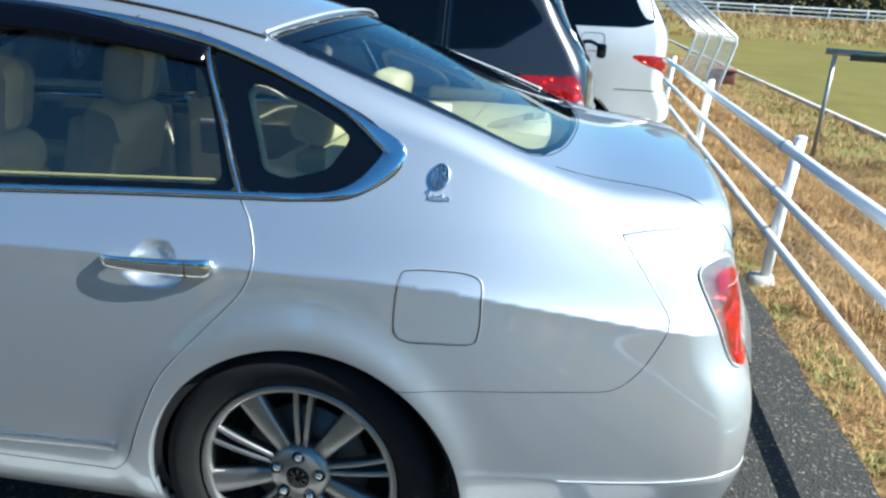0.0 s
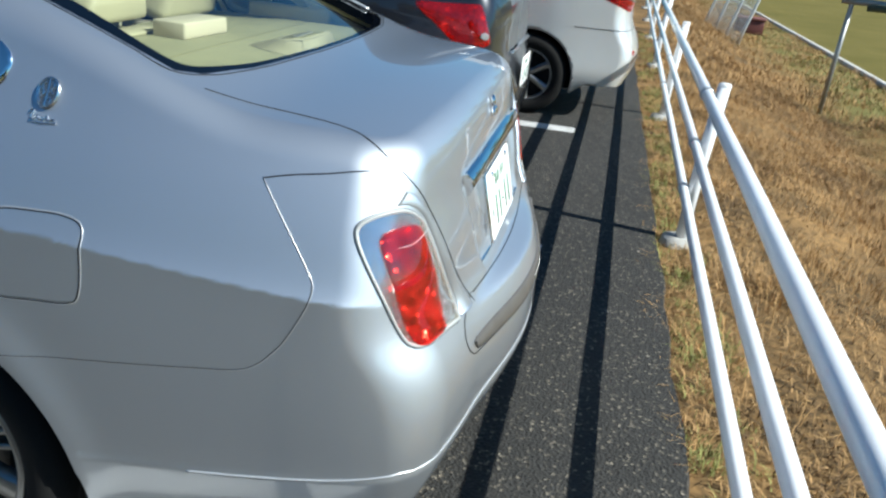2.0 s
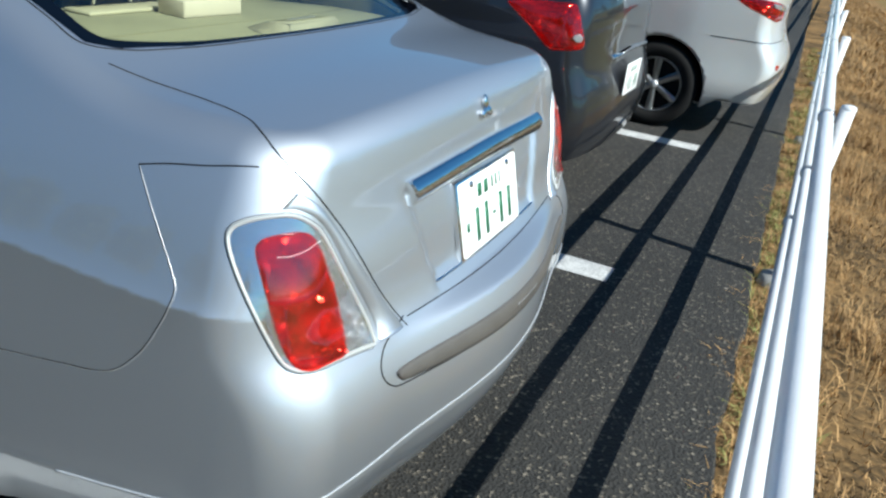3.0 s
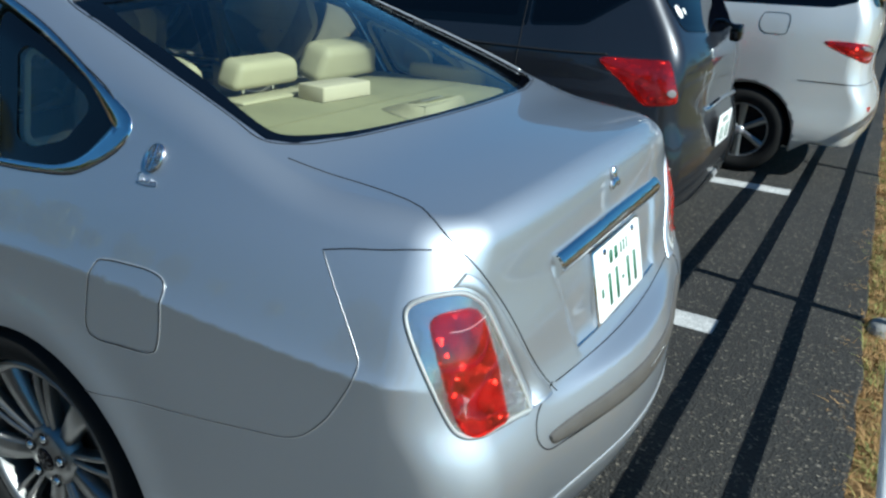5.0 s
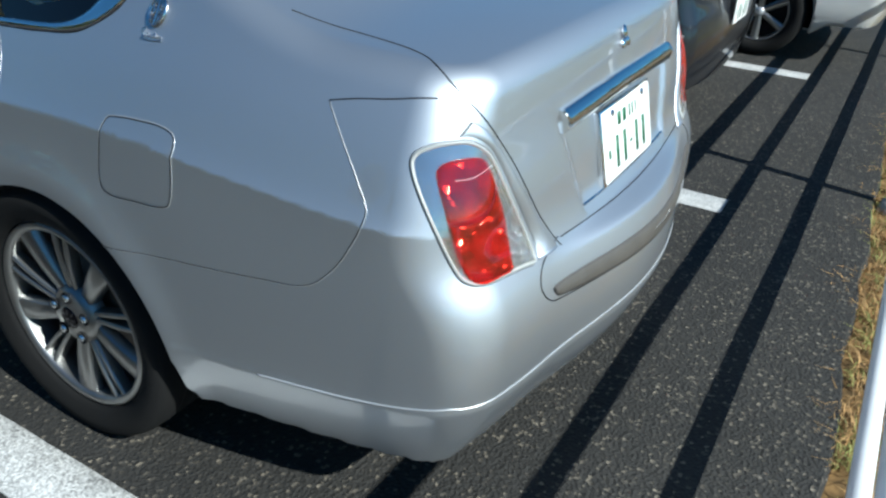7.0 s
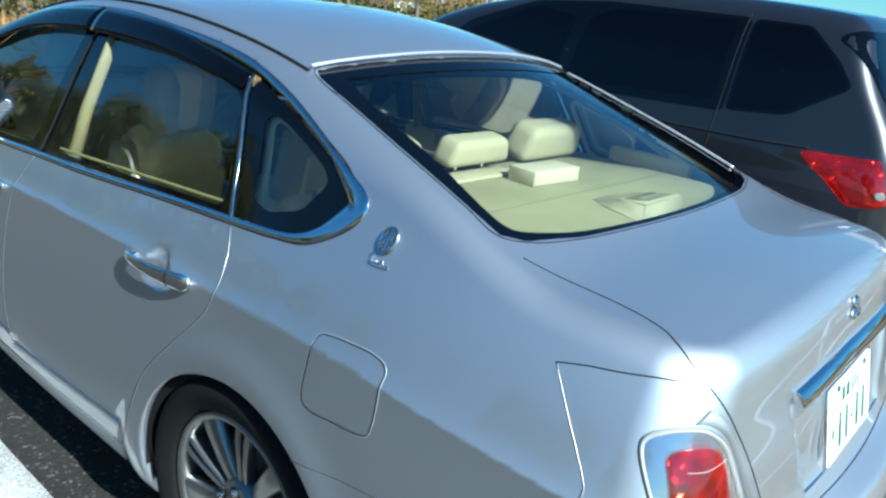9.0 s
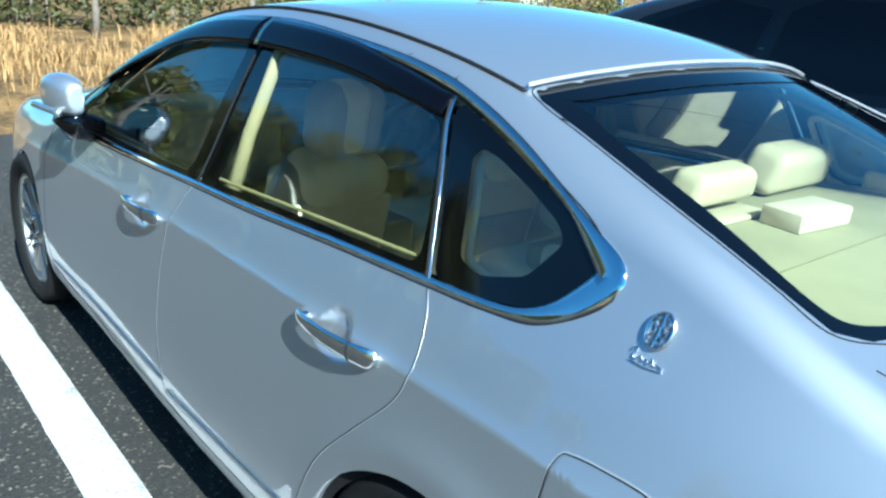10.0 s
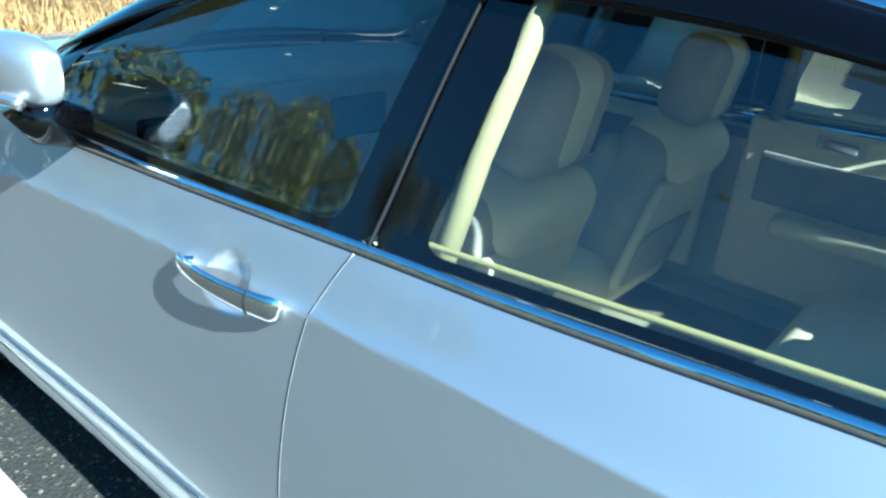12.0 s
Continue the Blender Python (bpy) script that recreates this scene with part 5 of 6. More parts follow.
# ---- the other two vehicles ----
def van_shell(rear, roof, half, belt, lean, bumper):
    """A tall rounded body; x runs to its rear from its own rear axle, y = 0 is its middle."""
    side = spline([(.15, half - .10), (.28, half - .015), (.5, half), (.8, half - .012), (belt - .05, half - .035), (belt + .15, half - .09), (roof - .15, half - .20), (roof, half - .30)])
    top = spline([(-3.6, .70), (-3.4, .86), (-3.0, 1.0), (-2.75, 1.08), (-2.1, 1.42), (-1.6, roof - .12), (-1.0, roof - .01), (-.2, roof), (rear - .4, roof - .04), (rear, roof - .12)])
    back = spline([(.15, rear - .08), (.30, rear - .01), (.45, rear + bumper), (.62, rear + bumper - .01), (.72, rear - .01), (belt, rear - .05), (belt + .25, rear - .05 - lean * .45), (roof, rear - .05 - lean)])

    def f(x, y, z):
        w = np.abs(y)
        s = w - (side(z) - .10 * step(-2.4, -3.6, x) - .06 * step(rear - .7, rear + .1, x))
        q = rmax(s * .97, x - (back(z) - .16 * w**3), .075)
        q = rmax(q, (-3.5 + .3 * w**3) - x, .12)
        return np.maximum(rmax(q, z - (top(x) - .06 * w * w), .09), .19 + .10 * step(.32, .50, x) - z)
    return f


def simple_wheel(parent, at, r=.32, flip=False):
    hub = new("wheel")
    hub.parent, hub.location = parent, at
    if flip:
        hub.rotation_euler = (0, 0, math.pi)
    part("tyre", lathe([(.205, .02), (.215, -.004), (.26, -.014), (.30, -.010), (r - .005, .012), (r, .04), (r, .15), (r - .01, .19), (.22, .19)], (0, 0, 0), seg=56), TYRE, hub)
    rim = part("rim", lathe([(.19, .10), (.192, .02), (.198, .006), (.208, .004), (.212, .02)], (0, 0, 0), seg=56), ALLOY, hub)
    part("wheel_back", lathe([(0, .06), (.19, .06)], (0, 0, 0), seg=32), RUBBER, hub)
    for k in range(6):
        a = radians(60 * k + 30)
        bm = bmesh.new()
        for q, (rr, w) in enumerate(((.03, .045), (.20, .062))):
            for du, dy in ((-.5, .03), (-.4, .008), (.4, .008), (.5, .03)):
                bm.verts.new((rr * math.cos(a) - du * w * math.sin(a), dy + .008 * (1 - q), rr * math.sin(a) + du * w * math.cos(a)))
        bm.verts.ensure_lookup_table()
        for i in range(3):
            bm.faces.new([bm.verts[j] for j in (i, i + 1, i + 5, i + 4)])
        part("spoke", bm, ALLOY, rim)
    part("centre_cap", lathe([(0, .002), (.028, .004), (.034, .02)], (0, 0, 0), seg=24), SILVER, rim)
    return hub


def van(name, label, paint, at, rear, roof, half, belt, lean, bumper, windows, lamp_line, rear_glass):
    car = thing(name, label, "car", at=at)
    f = van_shell(rear, roof, half, belt, lean, bumper)

    def solid(x, y, z):
        out = f(x, y, z)
        for cx in (0, -2.75):
            out = np.maximum(out, -np.maximum(np.hypot(x - cx, z - .32) - .365, half - .28 - np.abs(y)))
        return out
    xs = np.concatenate([np.arange(-3.7, -1.0, .05), np.arange(-1.0, rear + .25, .022)])
    v, fs, nor = surface_net(solid, xs, np.arange(-half - .06, half + .07, .03), np.arange(.15, roof + .1, .022))
    c = v[fs].mean(1)
    deep = f(*c.T) < -.02
    low = (c[:, 0] > .36) & (c[:, 2] < .735) & ~deep
    for nm, pick, mat in (("body", ~deep & ~low, paint), ("rear_bumper", low, paint), *[("wheel_housing", deep & ((c[:, 0] > -1.4) == p) & ((c[:, 1] > 0) == q), RUBBER) for p in (True, False) for q in (True, False)]):
        use, inv = np.unique(fs[pick], return_inverse=True)
        ob = sheet(nm, v[use], inv.reshape(-1, 4), mat, car, normals=nor[use])
        if nm == "body":
            body = ob
        elif nm == "rear_bumper":
            bump = ob
    left = Face(f, (0, 0, 0), (1, 0, 0), (0, 0, 1), (0, -1, 0))
    right = Face(f, (0, 0, 0), (1, 0, 0), (0, 0, 1), (0, 1, 0))
    tail = Face(f, (-.5, 0, 0), (0, 1, 0), (0, 0, 1), (1, 0, 0), 2.5)
    for line in windows:
        for fc in (left, right):
            o = rounded(line, .035, 120)
            w = band("side_window", fc, o, inset(o, .014), BLACK, body, off=.002, steps=2)
            patch("pane", fc, inset(o, .013), DARKGLASS, w, off=.002, sharp=True)
    o = rounded(rear_glass, .06, 140)
    w = band("rear_window", tail, o, inset(o, .03), BLACK, body, off=.003, steps=2)
    patch("pane", tail, inset(o, .028), DARKGLASS, w, off=.003, sharp=True, rings=10)
    for s in (-1, 1):
        fc = Face(f, (0, 0, 0), (.643, -.766 * s, 0), (0, 0, 1), (.766, .643 * s, 0), 2.2)
        lit = curve2(lamp_line, 90, True)
        t = patch("tail_lamp", fc, lit, PRISMS, body, off=.002, sharp=True, rings=8, edge=.006, label="red and clear tail lamp")
        patch("red_lens", fc, lit, RED, t, off=.012, sharp=True, rings=10, dome=.010, edge=.012).visible_shadow = False
    for s in (-1, 1):
        for cx in (0, -2.75):
            simple_wheel(car, (cx, s * (half - .03), .32), .32, s > 0)
    return car, body, bump, left, tail, f


DARKGLASS = material("dark privacy glass", (.001, .001, .002), .03, 0, .0, vary=.2, scale=3)
DARKGLASS.node_tree.nodes["Principled BSDF"].inputs["Specular IOR Level"].default_value = .35
DARKPAINT = material("dark grey metallic paint", (.022, .023, .028), .30, .45, 1.0, vary=.15, scale=2, fine=.12, fine_scale=800)
WHITEPAINT = material("pearl white paint", (.66, .66, .64), .32, .35, 1.0, vary=.1, scale=2, fine=.05, fine_scale=700)

VX, VY = -.05, 2.80
mini, mbody, mbump, mleft, mtail, mf = van("minivan", "dark grey minivan with privacy glass parked beside the sedan", DARKPAINT, (VX, VY, 0), .78, 1.69, .85, 1.06, .34, .03,
    [[(-.10, 1.145), (.19, 1.170), (.425, 1.325), (.335, 1.44), (.17, 1.575), (-.10, 1.58)], [(-1.05, 1.14), (-.16, 1.17), (-.16, 1.58), (-.85, 1.57), (-1.0, 1.50)], [(-2.15, 1.10), (-1.12, 1.13), (-1.05, 1.50), (-1.35, 1.54), (-1.75, 1.38)]],
    [(-.42, 1.022), (-.30, 1.035), (-.20, 1.042), (-.175, 1.03), (-.15, .94), (-.13, .87), (-.15, .845), (-.22, .832), (-.27, .835), (-.34, .92)],
    [(-.62, 1.17), (0, 1.14), (.62, 1.17), (.66, 1.50), (.62, 1.575), (0, 1.59), (-.62, 1.575), (-.66, 1.50)])
for fc in (mleft, Face(mf, (0, 0, 0), (1, 0, 0), (0, 0, 1), (0, 1, 0))):
    patch("window_band", fc, rounded([(-2.2, 1.085), (-.11, 1.135), (-.11, 1.585), (-.9, 1.59), (-1.38, 1.555), (-1.8, 1.40)], .03, 160), BLACK, mbody, off=.001, sharp=True, rings=16, label="black window surround")
seam(mleft, [(-.6, 1.035), (0, 1.035), (.33, 1.045)], mbody, .012, name="slide_rail")
seam(mleft, [(-.13, 1.60), (-.135, 1.2), (-.14, .9), (-.14, .45)], mbody, .006)
g = curve2([(-.42, .775), (0, .79), (.42, .775)], 40)
band("chrome_garnish", mtail, g + (0, .014), g - (0, .014), CHROME, mbody, off=.004, crown=.014, steps=5, closed=False, edge=.01)
pm = pose(.816, -.10, .655)
mp = part("number_plate", box(-.003, .003, -.165, .165, -.0825, .0825, .006, m=pm), WHITEPLASTIC, mbody, "white plate with green marks")
for y0, y1, z0, z1 in PLATE_MARKS:
    part("plate_mark", box(.003, .0042, y0, y1, z0, z1, m=pm), GREEN, mp)
arm = part("rear_mirror", box(-.03, .03, -.055, .055, -.045, .045, .018, 3, m=pose(.775, .02, 1.145)), BLACK, mbody, "small black rear mirror on an arm")
part("mirror_arm", tube([(.60, .02, 1.19), (.70, .02, 1.20), (.77, .02, 1.17)], .012, seg=8), BLACK, arm)
for u, r in ((-.575, .030), (-.505, .015)):
    turn = np.linspace(0, 2 * np.pi, 24, endpoint=False)
    patch("window_sticker", mtail, np.stack([u + r * np.cos(turn), 1.255 + r * np.sin(turn)], 1), WHITEPLASTIC, mbody, off=.006, sharp=True, rings=4, label="round white sticker")
for fc in [Face(mf, (0, 0, 0), (.643, -.766 * s, 0), (0, 0, 1), (.766, .643 * s, 0), 2.2) for s in (-1, 1)]:
    patch("reversing_lens", fc, [(-.185, .905), (-.165, .912), (-.150, .900), (-.152, .882), (-.170, .876), (-.187, .888)], CLEARLENS, mbody, off=.0245, n=40, rings=5, edge=.004, label="clear reversing lamp lens")

white, wbody, wbump, wleft, wtail, wf = van("white_minivan", "pearl white minivan with wrap-round red tail lamps", WHITEPAINT, (.60, 5.32, 0), .82, 1.74, .875, 1.20, .30, .05,
    [[(-.9, 1.23), (.45, 1.25), (.62, 1.30), (.55, 1.50), (.40, 1.56), (-.9, 1.60)], [(-2.2, 1.16), (-1.0, 1.22), (-.95, 1.60), (-1.4, 1.58), (-1.8, 1.42)]],
    [(-.35, 1.018), (-.22, 1.03), (-.05, 1.01), (.06, .98), (.075, .93), (.04, .89), (-.08, .888), (-.22, .935)],
    [(-.62, 1.27), (0, 1.25), (.62, 1.27), (.60, 1.48), (.48, 1.58), (0, 1.60), (-.48, 1.58), (-.60, 1.48)])
seam(wleft, [(.33, .74), (.6, .74), (.80, .735)], wbump, .006)
fl = [(.04, 1.05), (.0, 1.10), (.02, 1.18), (.10, 1.19), (.19, 1.18), (.20, 1.10), (.18, 1.05), (.10, 1.045)]
seam(wleft, fl, wbody, .005, True, 60, name="fuel_flap_gap")
fc = Face(wf, (0, 0, 0), (.643, .766, 0), (0, 0, 1), (.766, -.643, 0), 2.2)
patch("clear_lens", fc, [(-.16, 1.012), (-.05, .998), (.045, .972), (.05, .955), (-.05, .968), (-.15, .985)], CLEARLENS, wbody, off=.0245, n=60, rings=5, edge=.004, label="clear strip in the tail lamp")
patch("side_reflector", fc, [(-.02, .585), (.02, .588), (.045, .58), (.04, .56), (-.01, .555)], REFLECTOR_RED, wbump, off=.004, n=40, edge=.006)


# ---- plants ----
def leaf_cloud(centres, radii, count, size, seed, flat=.8):
    """Small bent leaves scattered through overlapping clumps, as vertices and faces."""
    rng = np.random.default_rng(seed)
    c, r = np.array(centres), np.array(radii)
    pick = rng.choice(len(c), count, p=r**2 / (r**2).sum())
    d = unit(rng.normal(size=(count, 3)))
    d[:, 2] *= flat
    p = c[pick] + d * (r[pick] * rng.uniform(.45, 1.05, count)**.6)[:, None]
    a, b = unit(rng.normal(size=(count, 3))), unit(rng.normal(size=(count, 3)))
    b = unit(np.cross(a, b))
    s = size * rng.uniform(.6, 1.4, count)[:, None]
    v = np.stack([p - a * s, p + b * s * .5, p + a * s, p - b * s * .5], 1).reshape(-1, 3)
    return v, np.arange(count * 4).reshape(-1, 4)


def tree(name, label, at, height, spread, leaves, size, mat, seed, clumps=16, trunk_r=.12, bare=.30, category="tree"):
    rng = random.Random(seed)
    ob = thing(name, label, category, at=at)
    bm = bmesh.new()
    base = [Vector((0, 0, -.1))]
    for k in range(6):
        base.append(base[-1] + Vector((rng.uniform(-.06, .06) * height * .3, rng.uniform(-.06, .06) * height * .3, height * .15)))
    tube(base, [trunk_r * (1.15 - .16 * k) for k in range(7)], bm, 8)
    tips, rad = [], []
    for k in range(clumps):
        i = rng.randrange(2, 7)
        t = 2 * math.pi * rng.random()
        w = spread * (.35 + .65 * rng.random()) * (1.15 - .12 * i)
        tip = base[i] + Vector((w * math.cos(t), w * math.sin(t), height * rng.uniform(.02, .22)))
        if tip.z < height * bare:
            tip.z = height * bare + rng.random() * .4
        mid = (base[i] + tip) / 2 + Vector((0, 0, -.06 * height * rng.random()))
        tube([base[i], mid, tip], [trunk_r * .42, trunk_r * .25, trunk_r * .08], bm, 5)
        tips.append(tip)
        rad.append(spread * rng.uniform(.28, .48))
    part("trunk", bm, BARK, ob)
    v, f = leaf_cloud(tips, rad, leaves, size, seed)
    sheet("crown", v, f, mat, ob)
    return ob


BARK = material("grey bark", (.22, .18, .14), .9, vary=.5, scale=12, fine=.4, fine_scale=60, bump=.6)
LEAF = material("evergreen leaf", (.15, .155, .040), .55, random_tint=.45)
OCHRE = material("yellowing leaf", (.22, .17, .03), .6, random_tint=.4)
WOODS = material("woodland leaf", (.045, .042, .020), .7, random_tint=.6)
HEDGE = material("hedge leaf", (.052, .052, .011), .6, random_tint=.5)
STRAW = material("straw blade", (.34, .20, .075), .8, random_tint=.55)
DEAD = material("dead grass blade", (.13, .075, .030), .9, random_tint=.5)
WEED = material("weed blade", (.22, .22, .06), .8, random_tint=.4)

for i in range(16):
    x, y = -78 + 3.7 * i + random.uniform(-1, 1), -17 - random.uniform(0, 4)
    h = random.uniform(7.6, 9.2) if i < 10 else random.uniform(7.1, 8.5)
    tree("tree", "dense dark evergreen tree standing behind the lot", (x, y, float(terrain(x, y))), h, h * .30, 14000, .115, LEAF, 50 + i, 40, .16, .05)

row = random.Random(77)
for i in range(12):
    x, y = -20 + 3.4 * i + row.uniform(-.8, .8), -18.5 - row.uniform(0, 2)
    h = row.uniform(7.3, 8.1) if i < 3 else row.uniform(6.0, 6.7)
    tree("tree", "dense dark evergreen tree standing behind the lot", (x, y, float(terrain(x, y))), h, h * .30, 15000, .105, LEAF, 150 + i, 40, .16, .05)

for i, y in enumerate(np.arange(-7, 24, 3.1)):
    x = -13.4 + random.uniform(-.5, .5)
    tree("young_tree", "thin bare young tree in dry grass", (x, y + random.uniform(-.8, .8), float(terrain(x, y))), random.uniform(3.2, 4.4), .7, 260, .05, OCHRE, 90 + i, 9, .06, .45)


def hedge(name, label, x0, x1, y0, y1, h, leaves, mat, seed, n=60, size=.06, r=.5):
    rng = np.random.default_rng(seed)
    c = np.stack([rng.uniform(x0, x1, n), rng.uniform(y0, y1, n), rng.uniform(.4 * r, h - .6 * r, n)], 1)
    c[:, 2] += terrain(c[:, 0], c[:, 1])
    ob = thing(name, label, "hedge")
    bm = bmesh.new()
    for q in c[::2]:
        g = float(terrain(q[0], q[1]))
        tube([(q[0], q[1], g - .05), (q[0] + .1, q[1], g + (q[2] - g) * .6), tuple(q)], [.03, .02, .008], bm, 5)
    tagged(part("undergrowth", bm, BARK, ob), kind="stuff")
    v, f = leaf_cloud(c, r * rng.uniform(.7, 1.3, n), leaves, size, seed, .9)
    sheet("foliage", v, f, mat, ob)


hedge("tall_hedge", "tall evergreen hedge behind the lot", -22, 22, -19.0, -16.8, 3.4, 16000, LEAF, 4, 260, .11, .7)
hedge("tall_hedge", "tall evergreen hedge behind the lot", -80, -21, -18.6, -16.6, 5.0, 17000, LEAF, 6, 260, .17, 1.0)
hedge("woodland_edge", "dark woodland edge behind the far white fence", 2, 46, 80.5, 84, 5.0, 16000, WOODS, 5, 220, .26, 1.2)
hedge("hedge", "dark green clipped hedge beyond the dry grass", -16.2, -14.6, -8, 7, 1.0, 9000, HEDGE, 1)
hedge("hedge", "dark green clipped hedge beyond the dry grass", -16.4, -14.8, 7, 20, 1.0, 8000, HEDGE, 2)
hedge("yellow_hedge", "yellowing low shrubs by the far lot", -18.5, -16.8, 12, 30, 1.3, 8000, OCHRE, 3)


def blades(name, label, spots, height, width, mat, seed, lean=.5):
    """Many thin bent blades at spots (x, y, z), as one object."""
    rng = np.random.default_rng(seed)
    n = len(spots)
    t = rng.uniform(0, 2 * np.pi, n)
    h = height * rng.uniform(.45, 1.25, n)
    ln = lean * rng.uniform(.1, 1.3, n) * h
    dx, dy = np.cos(t), np.sin(t)
    w = width * rng.uniform(.6, 1.4, n)
    p = np.asarray(spots)
    side = np.stack([-dy, dx, 0 * dx], 1) * w[:, None] / 2
    mid = p + np.stack([dx * ln * .35, dy * ln * .35, h * .6], 1)
    tip = p + np.stack([dx * ln, dy * ln, h * (1 - .25 * lean)], 1)
    v = np.stack([p - side, p + side, mid + side * .8, mid - side * .8, tip], 1).reshape(-1, 3)
    f = []
    for i in range(n):
        k = 5 * i
        f += [(k, k + 1, k + 2, k + 3), (k + 3, k + 2, k + 4)]
    return tagged(sheet(name, v, f, mat), label, "grass", kind="stuff")


def spots(n, x0, x1, y0, y1, seed, clump=0.0, per=40):
    rng = np.random.default_rng(seed)
    if clump:
        c = np.stack([rng.uniform(x0, x1, n // per + 1), rng.uniform(y0, y1, n // per + 1)], 1)
        q = c[rng.integers(0, len(c), n)] + rng.normal(size=(n, 2)) * clump
    else:
        q = np.stack([rng.uniform(x0, x1, n), rng.uniform(y0, y1, n)], 1)
    q[:, 0] = np.maximum(q[:, 0], x0 - .05) if x0 > 0 else q[:, 0]
    return np.stack([q[:, 0], q[:, 1], terrain(q[:, 0], q[:, 1]) - .01], 1)


blades("dry_grass", "flattened straw-coloured dry grass on the bank", spots(60000, 1.75, 5.2, -5, 9.5, 11, .10), .085, .0038, STRAW, 12, 1.3)
blades("dry_grass_tufts", "straw-coloured dry grass tufts on the bank", spots(34000, 1.8, 5.5, -5, 12, 13, .09, 120), .13, .0036, STRAW, 14, .9)
blades("dead_grass", "dark matted dead grass on the bank", spots(34000, 1.9, 5.6, -4, 12, 41, .17, 330), .07, .005, DEAD, 42, 1.3)
blades("edge_weeds", "dry and green weeds along the asphalt edge", spots(9000, 1.64, 1.86, -3, 12, 15, .035), .06, .0042, WEED, 16, 1.1)
blades("edge_straw", "dry weeds along the asphalt edge", spots(9000, 1.61, 1.88, -3, 12, 17, .035), .06, .0040, STRAW, 18, 1.3)
blades("bank_grass", "far dry grass on the bank", spots(22000, 2.0, 6.4, 9, 34, 19, .15), .15, .010, STRAW, 20, 1.0)
blades("verge_weeds", "green weeds beside the field kerb", spots(14000, 5.0, 6.4, 3, 30, 21, .12), .08, .007, WEED, 22, 1.0)
blades("tall_grass", "tall golden dry grass in front of the lot", spots(20000, -13.8, -7.0, -6, 16, 23, .18), .34, .012, STRAW, 24, .8)

# ---- beyond the fence ----
v = []
for y in np.linspace(2, 61, 60):
    z = float(terrain(6.5, y))
    v += [(6.42, y, z - .02), (6.42, y, z + .07), (6.58, y, z + .07), (6.58, y, z - .02)]
tagged(sheet("field_kerb", v, [f[::-1] for f in grid_faces(60, 4)], CONCRETE), "pale concrete kerb along the field", "kerb", kind="structure")

STEEL = material("grey steel", (.30, .30, .29), .45, .7, vary=.3, scale=8)
net = thing("net_frame", "grey steel frame with a rolled net on its bar", "sports net")
zb = float(terrain(4.3, 9.9))
part("post", tube([(4.30, 9.9, zb - .1), (4.32, 9.9, .95)], .032, seg=10), STEEL, net)
part("post", tube([(8.2, 8.2, zb - .2), (8.2, 8.2, .95)], .032, seg=10), STEEL, net)
part("crossbar", tube([(4.2, 9.95, .93), (8.3, 8.15, .93)], .045, seg=10), STEEL, net)
part("rolled_net", tube([(4.5 + 3.6 * t, 9.8 - 1.6 * t, .87 + .03 * math.sin(9 * t)) for t in np.linspace(0, 1, 20)], [.05 + .03 * abs(math.sin(5 * t)) for t in np.linspace(0, 1, 20)], seg=9), material("dark green net", (.05, .07, .05), .9, vary=.3), net)

cage = thing("wire_backstop", "bent steel pipe backstop with wire mesh", "fence")
WIRE = material("zinc wire", (.62, .63, .63), .4, .6, vary=.2, scale=10)
rows = np.linspace(0, .5, 4)
bent = []
for k, q in enumerate(rows):
    x, y = 4.20 - .9 * q, 17.6 + 7 * q
    z0 = float(terrain(x, y))
    line = [(x - .1, y, z0 - .1), (x, y, z0 + .35), (x + .22, y, .62), (x + .20, y, .78), (x - .9, y, 1.62)]
    bent.append(line)
    part("pipe", tube(line, .038, seg=8), WIRE, cage)
bm = bmesh.new()
for s in np.linspace(.1, 3.9, 26):
    i, t = int(s), s - int(s)
    tube([Vector(b[i]).lerp(Vector(b[min(i + 1, 4)]), t) for b in bent], .006, bm, 4)
for q in np.linspace(0, len(bent) - 1.01, 34):
    i, t = int(q), q - int(q)
    tube([Vector(a).lerp(Vector(b), t) for a, b in zip(bent[i], bent[i + 1])], .006, bm, 4)
tagged(part("wire_mesh", bm, WIRE, cage), kind="stuff")
crate = thing("crate", "dark red crate on the grass by the backstop", "crate", at=(4.9, 21.5, float(terrain(4.9, 21.5))))
part("body", box(-.35, .35, -.25, .25, -.02, .36, .02), material("dark red plastic", (.12, .03, .025), .6, vary=.3), crate)
part("lid", box(-.38, .38, -.28, .28, .36, .43, .02), material("dark red lid", (.16, .05, .04), .6, vary=.3), crate)

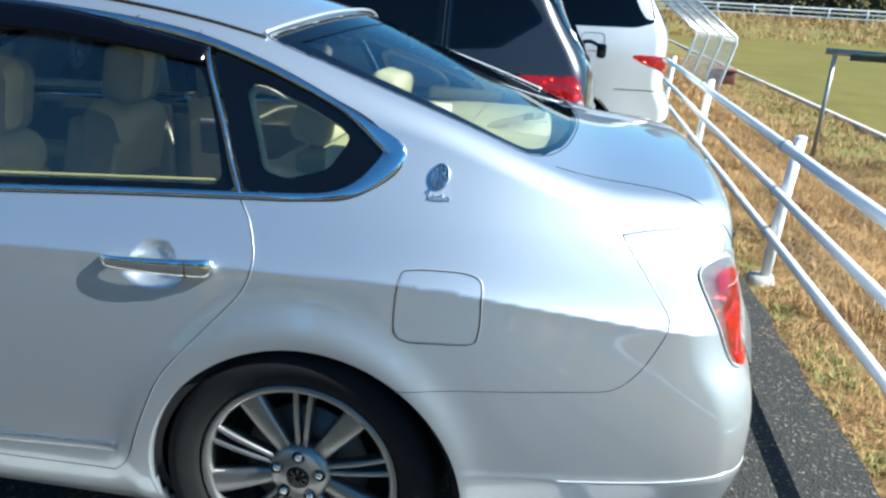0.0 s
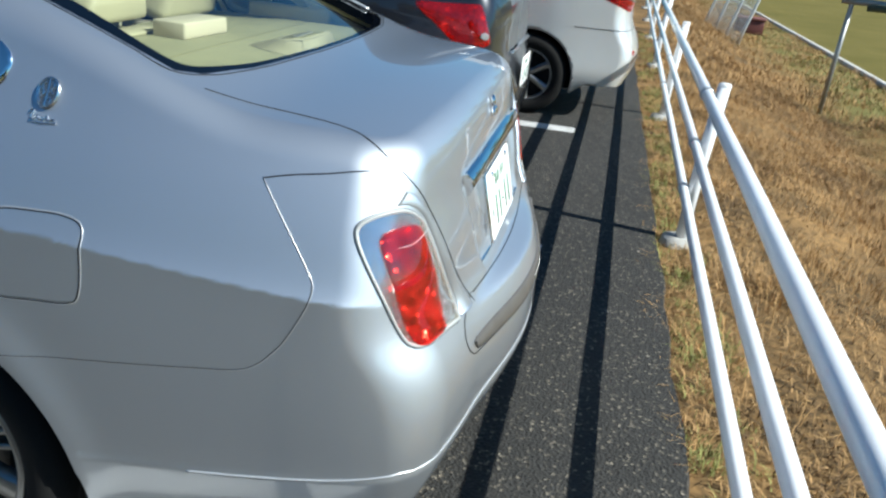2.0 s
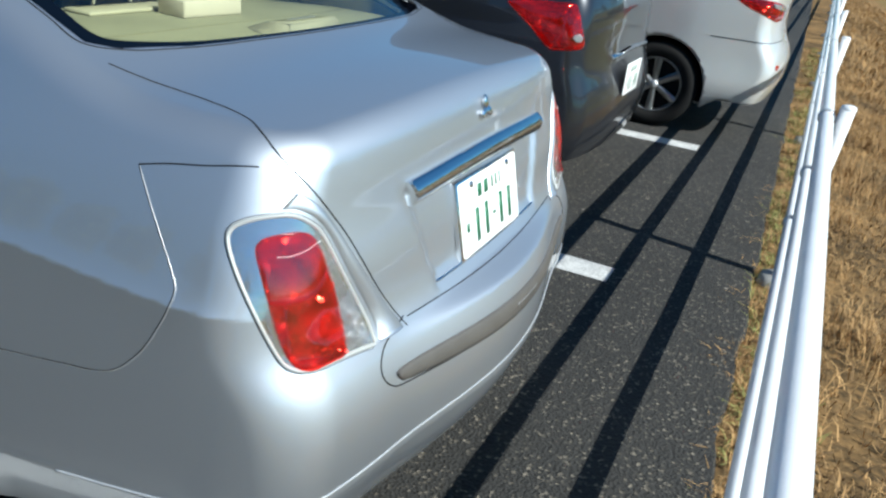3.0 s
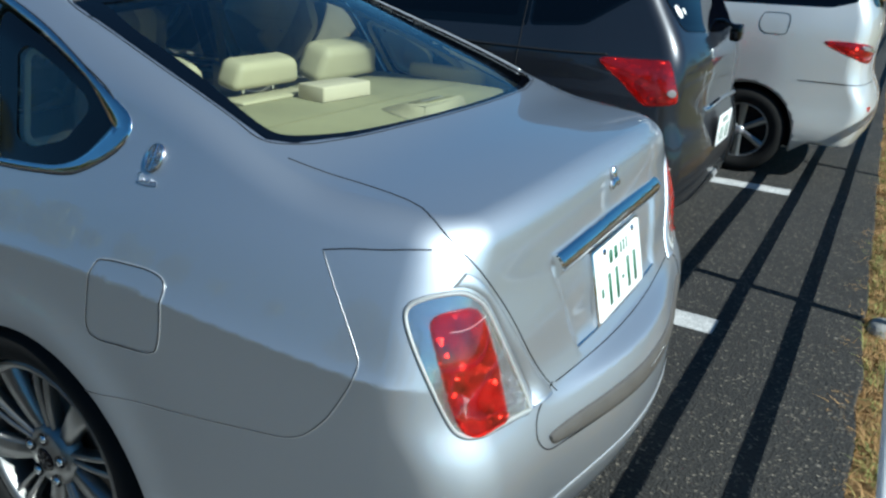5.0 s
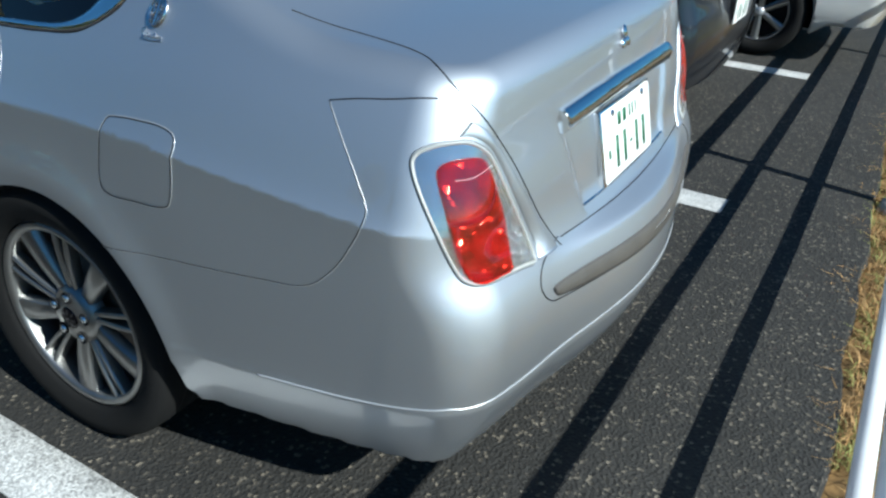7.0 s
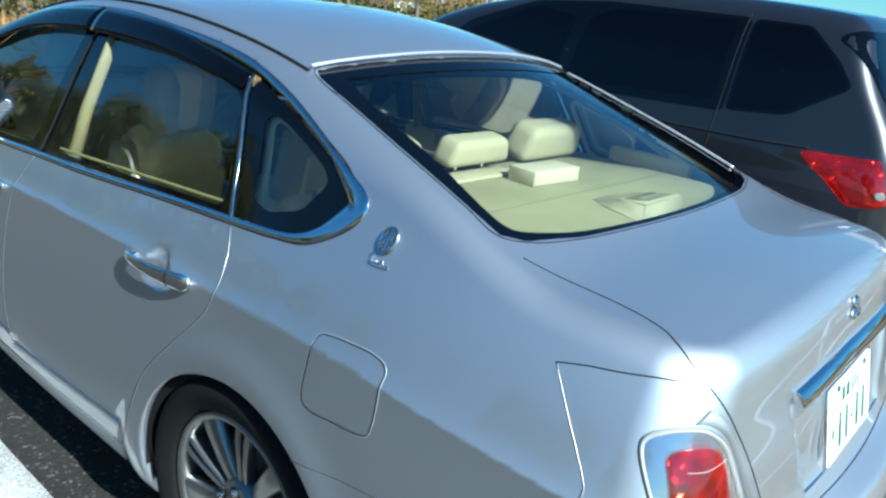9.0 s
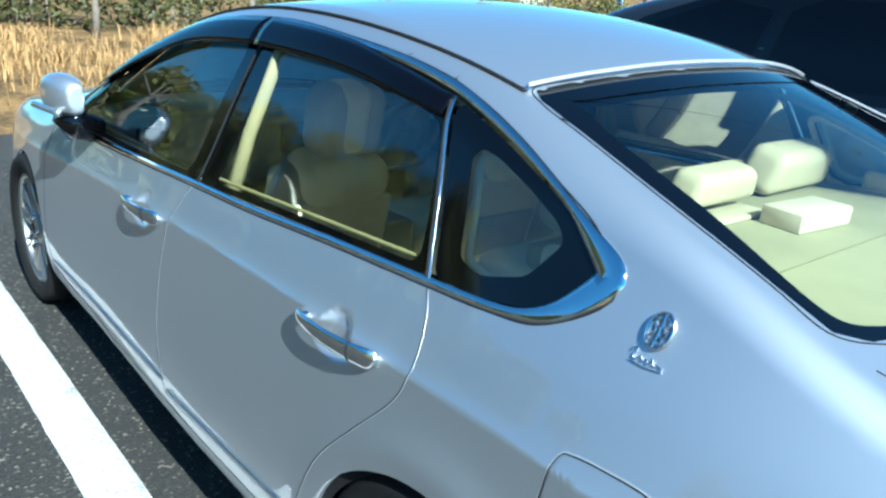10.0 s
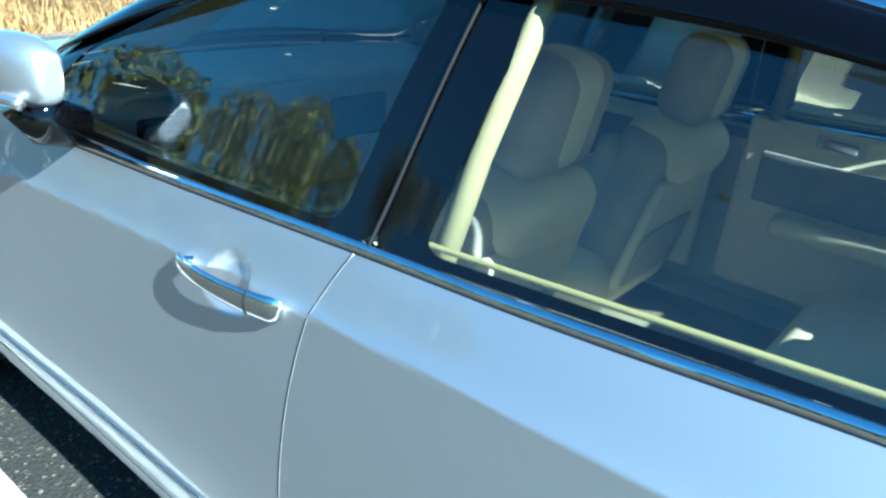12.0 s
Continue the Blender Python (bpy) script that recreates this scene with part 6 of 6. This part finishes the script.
far_fence = thing("far_fence", "white pipe fence along the far road", "fence")
for z in (.35, .75, 1.1):
    part("rail", tube([(x, 78 - .12 * x, float(terrain(x, 78 - .12 * x)) + z) for x in np.linspace(4, 90, 30)], .07, seg=6), FENCEWHITE, far_fence)
for x in np.arange(4, 90, 3.2):
    y = 78 - .12 * x
    z = float(terrain(x, y))
    part("post", tube([(x, y, z - .2), (x, y, z + 1.2)], .08, seg=6), FENCEWHITE, far_fence)
blades("embankment_grass", "dry grass on the far embankment", spots(22000, 5, 60, 60, 78, 31, .9), .38, .05, STRAW, 32, .8)
RUSSET = material("russet leaf", (.20, .10, .05), .8, random_tint=.4)
for i in range(11):
    x, y = 6 + 9 * i + random.uniform(-2, 2), 108 + random.uniform(-6, 6)
    tree("far_tree", "russet tree standing beyond the far road", (x, y, float(terrain(x, y))), random.uniform(6, 9), 2.6, 900, .30, RUSSET if i % 3 else LEAF, 200 + i, 16, .2, .2)

# ---- the far lot ahead of the cars ----
for i, (x, y) in enumerate(((-36, 36), (-39, 40), (-33, 42), (-42, 47), (-38, 52), (-30, 50))):
    flag = thing("banner", "upright cloth banner on a thin pole", "banner", "banners", (x, y, float(terrain(x, y))))
    part("pole", tube([(0, 0, -.1), (0, 0, 2.4)], .03, seg=6), WIRE, flag)
    cloth = material("banner cloth", ((.60, .62, .70), (.55, .12, .14), (.25, .45, .65))[i % 3], .8, vary=.2, scale=4)
    vv = [(.03 + .6 * u, .05 * math.sin(5 * u + 3 * w), .7 + 1.6 * w) for w in np.linspace(0, 1, 8) for u in np.linspace(0, 1, 6)]
    ob = sheet("cloth", vv, grid_faces(8, 6), cloth, flag)
    ob.modifiers.new("thick", "SOLIDIFY").thickness = .006
rope = thing("rope_fence", "low rope fence with white posts", "fence")
for k in range(9):
    x, y = -30 - 1.6 * k, 30 + 1.9 * k
    z = float(terrain(x, y))
    part("post", tube([(x, y, z - .1), (x, y, z + .8)], .07, seg=8), FENCEWHITE, rope)
    a, b = Vector((x, y, z + .7)), Vector((x - 1.6, y + 1.9, z + .7))
    part("rope", tube([a.lerp(b, t) - Vector((0, 0, .9 * t * (1 - t))) for t in np.linspace(0, 1, 9)], .035, seg=6), LINEWHITE, rope)
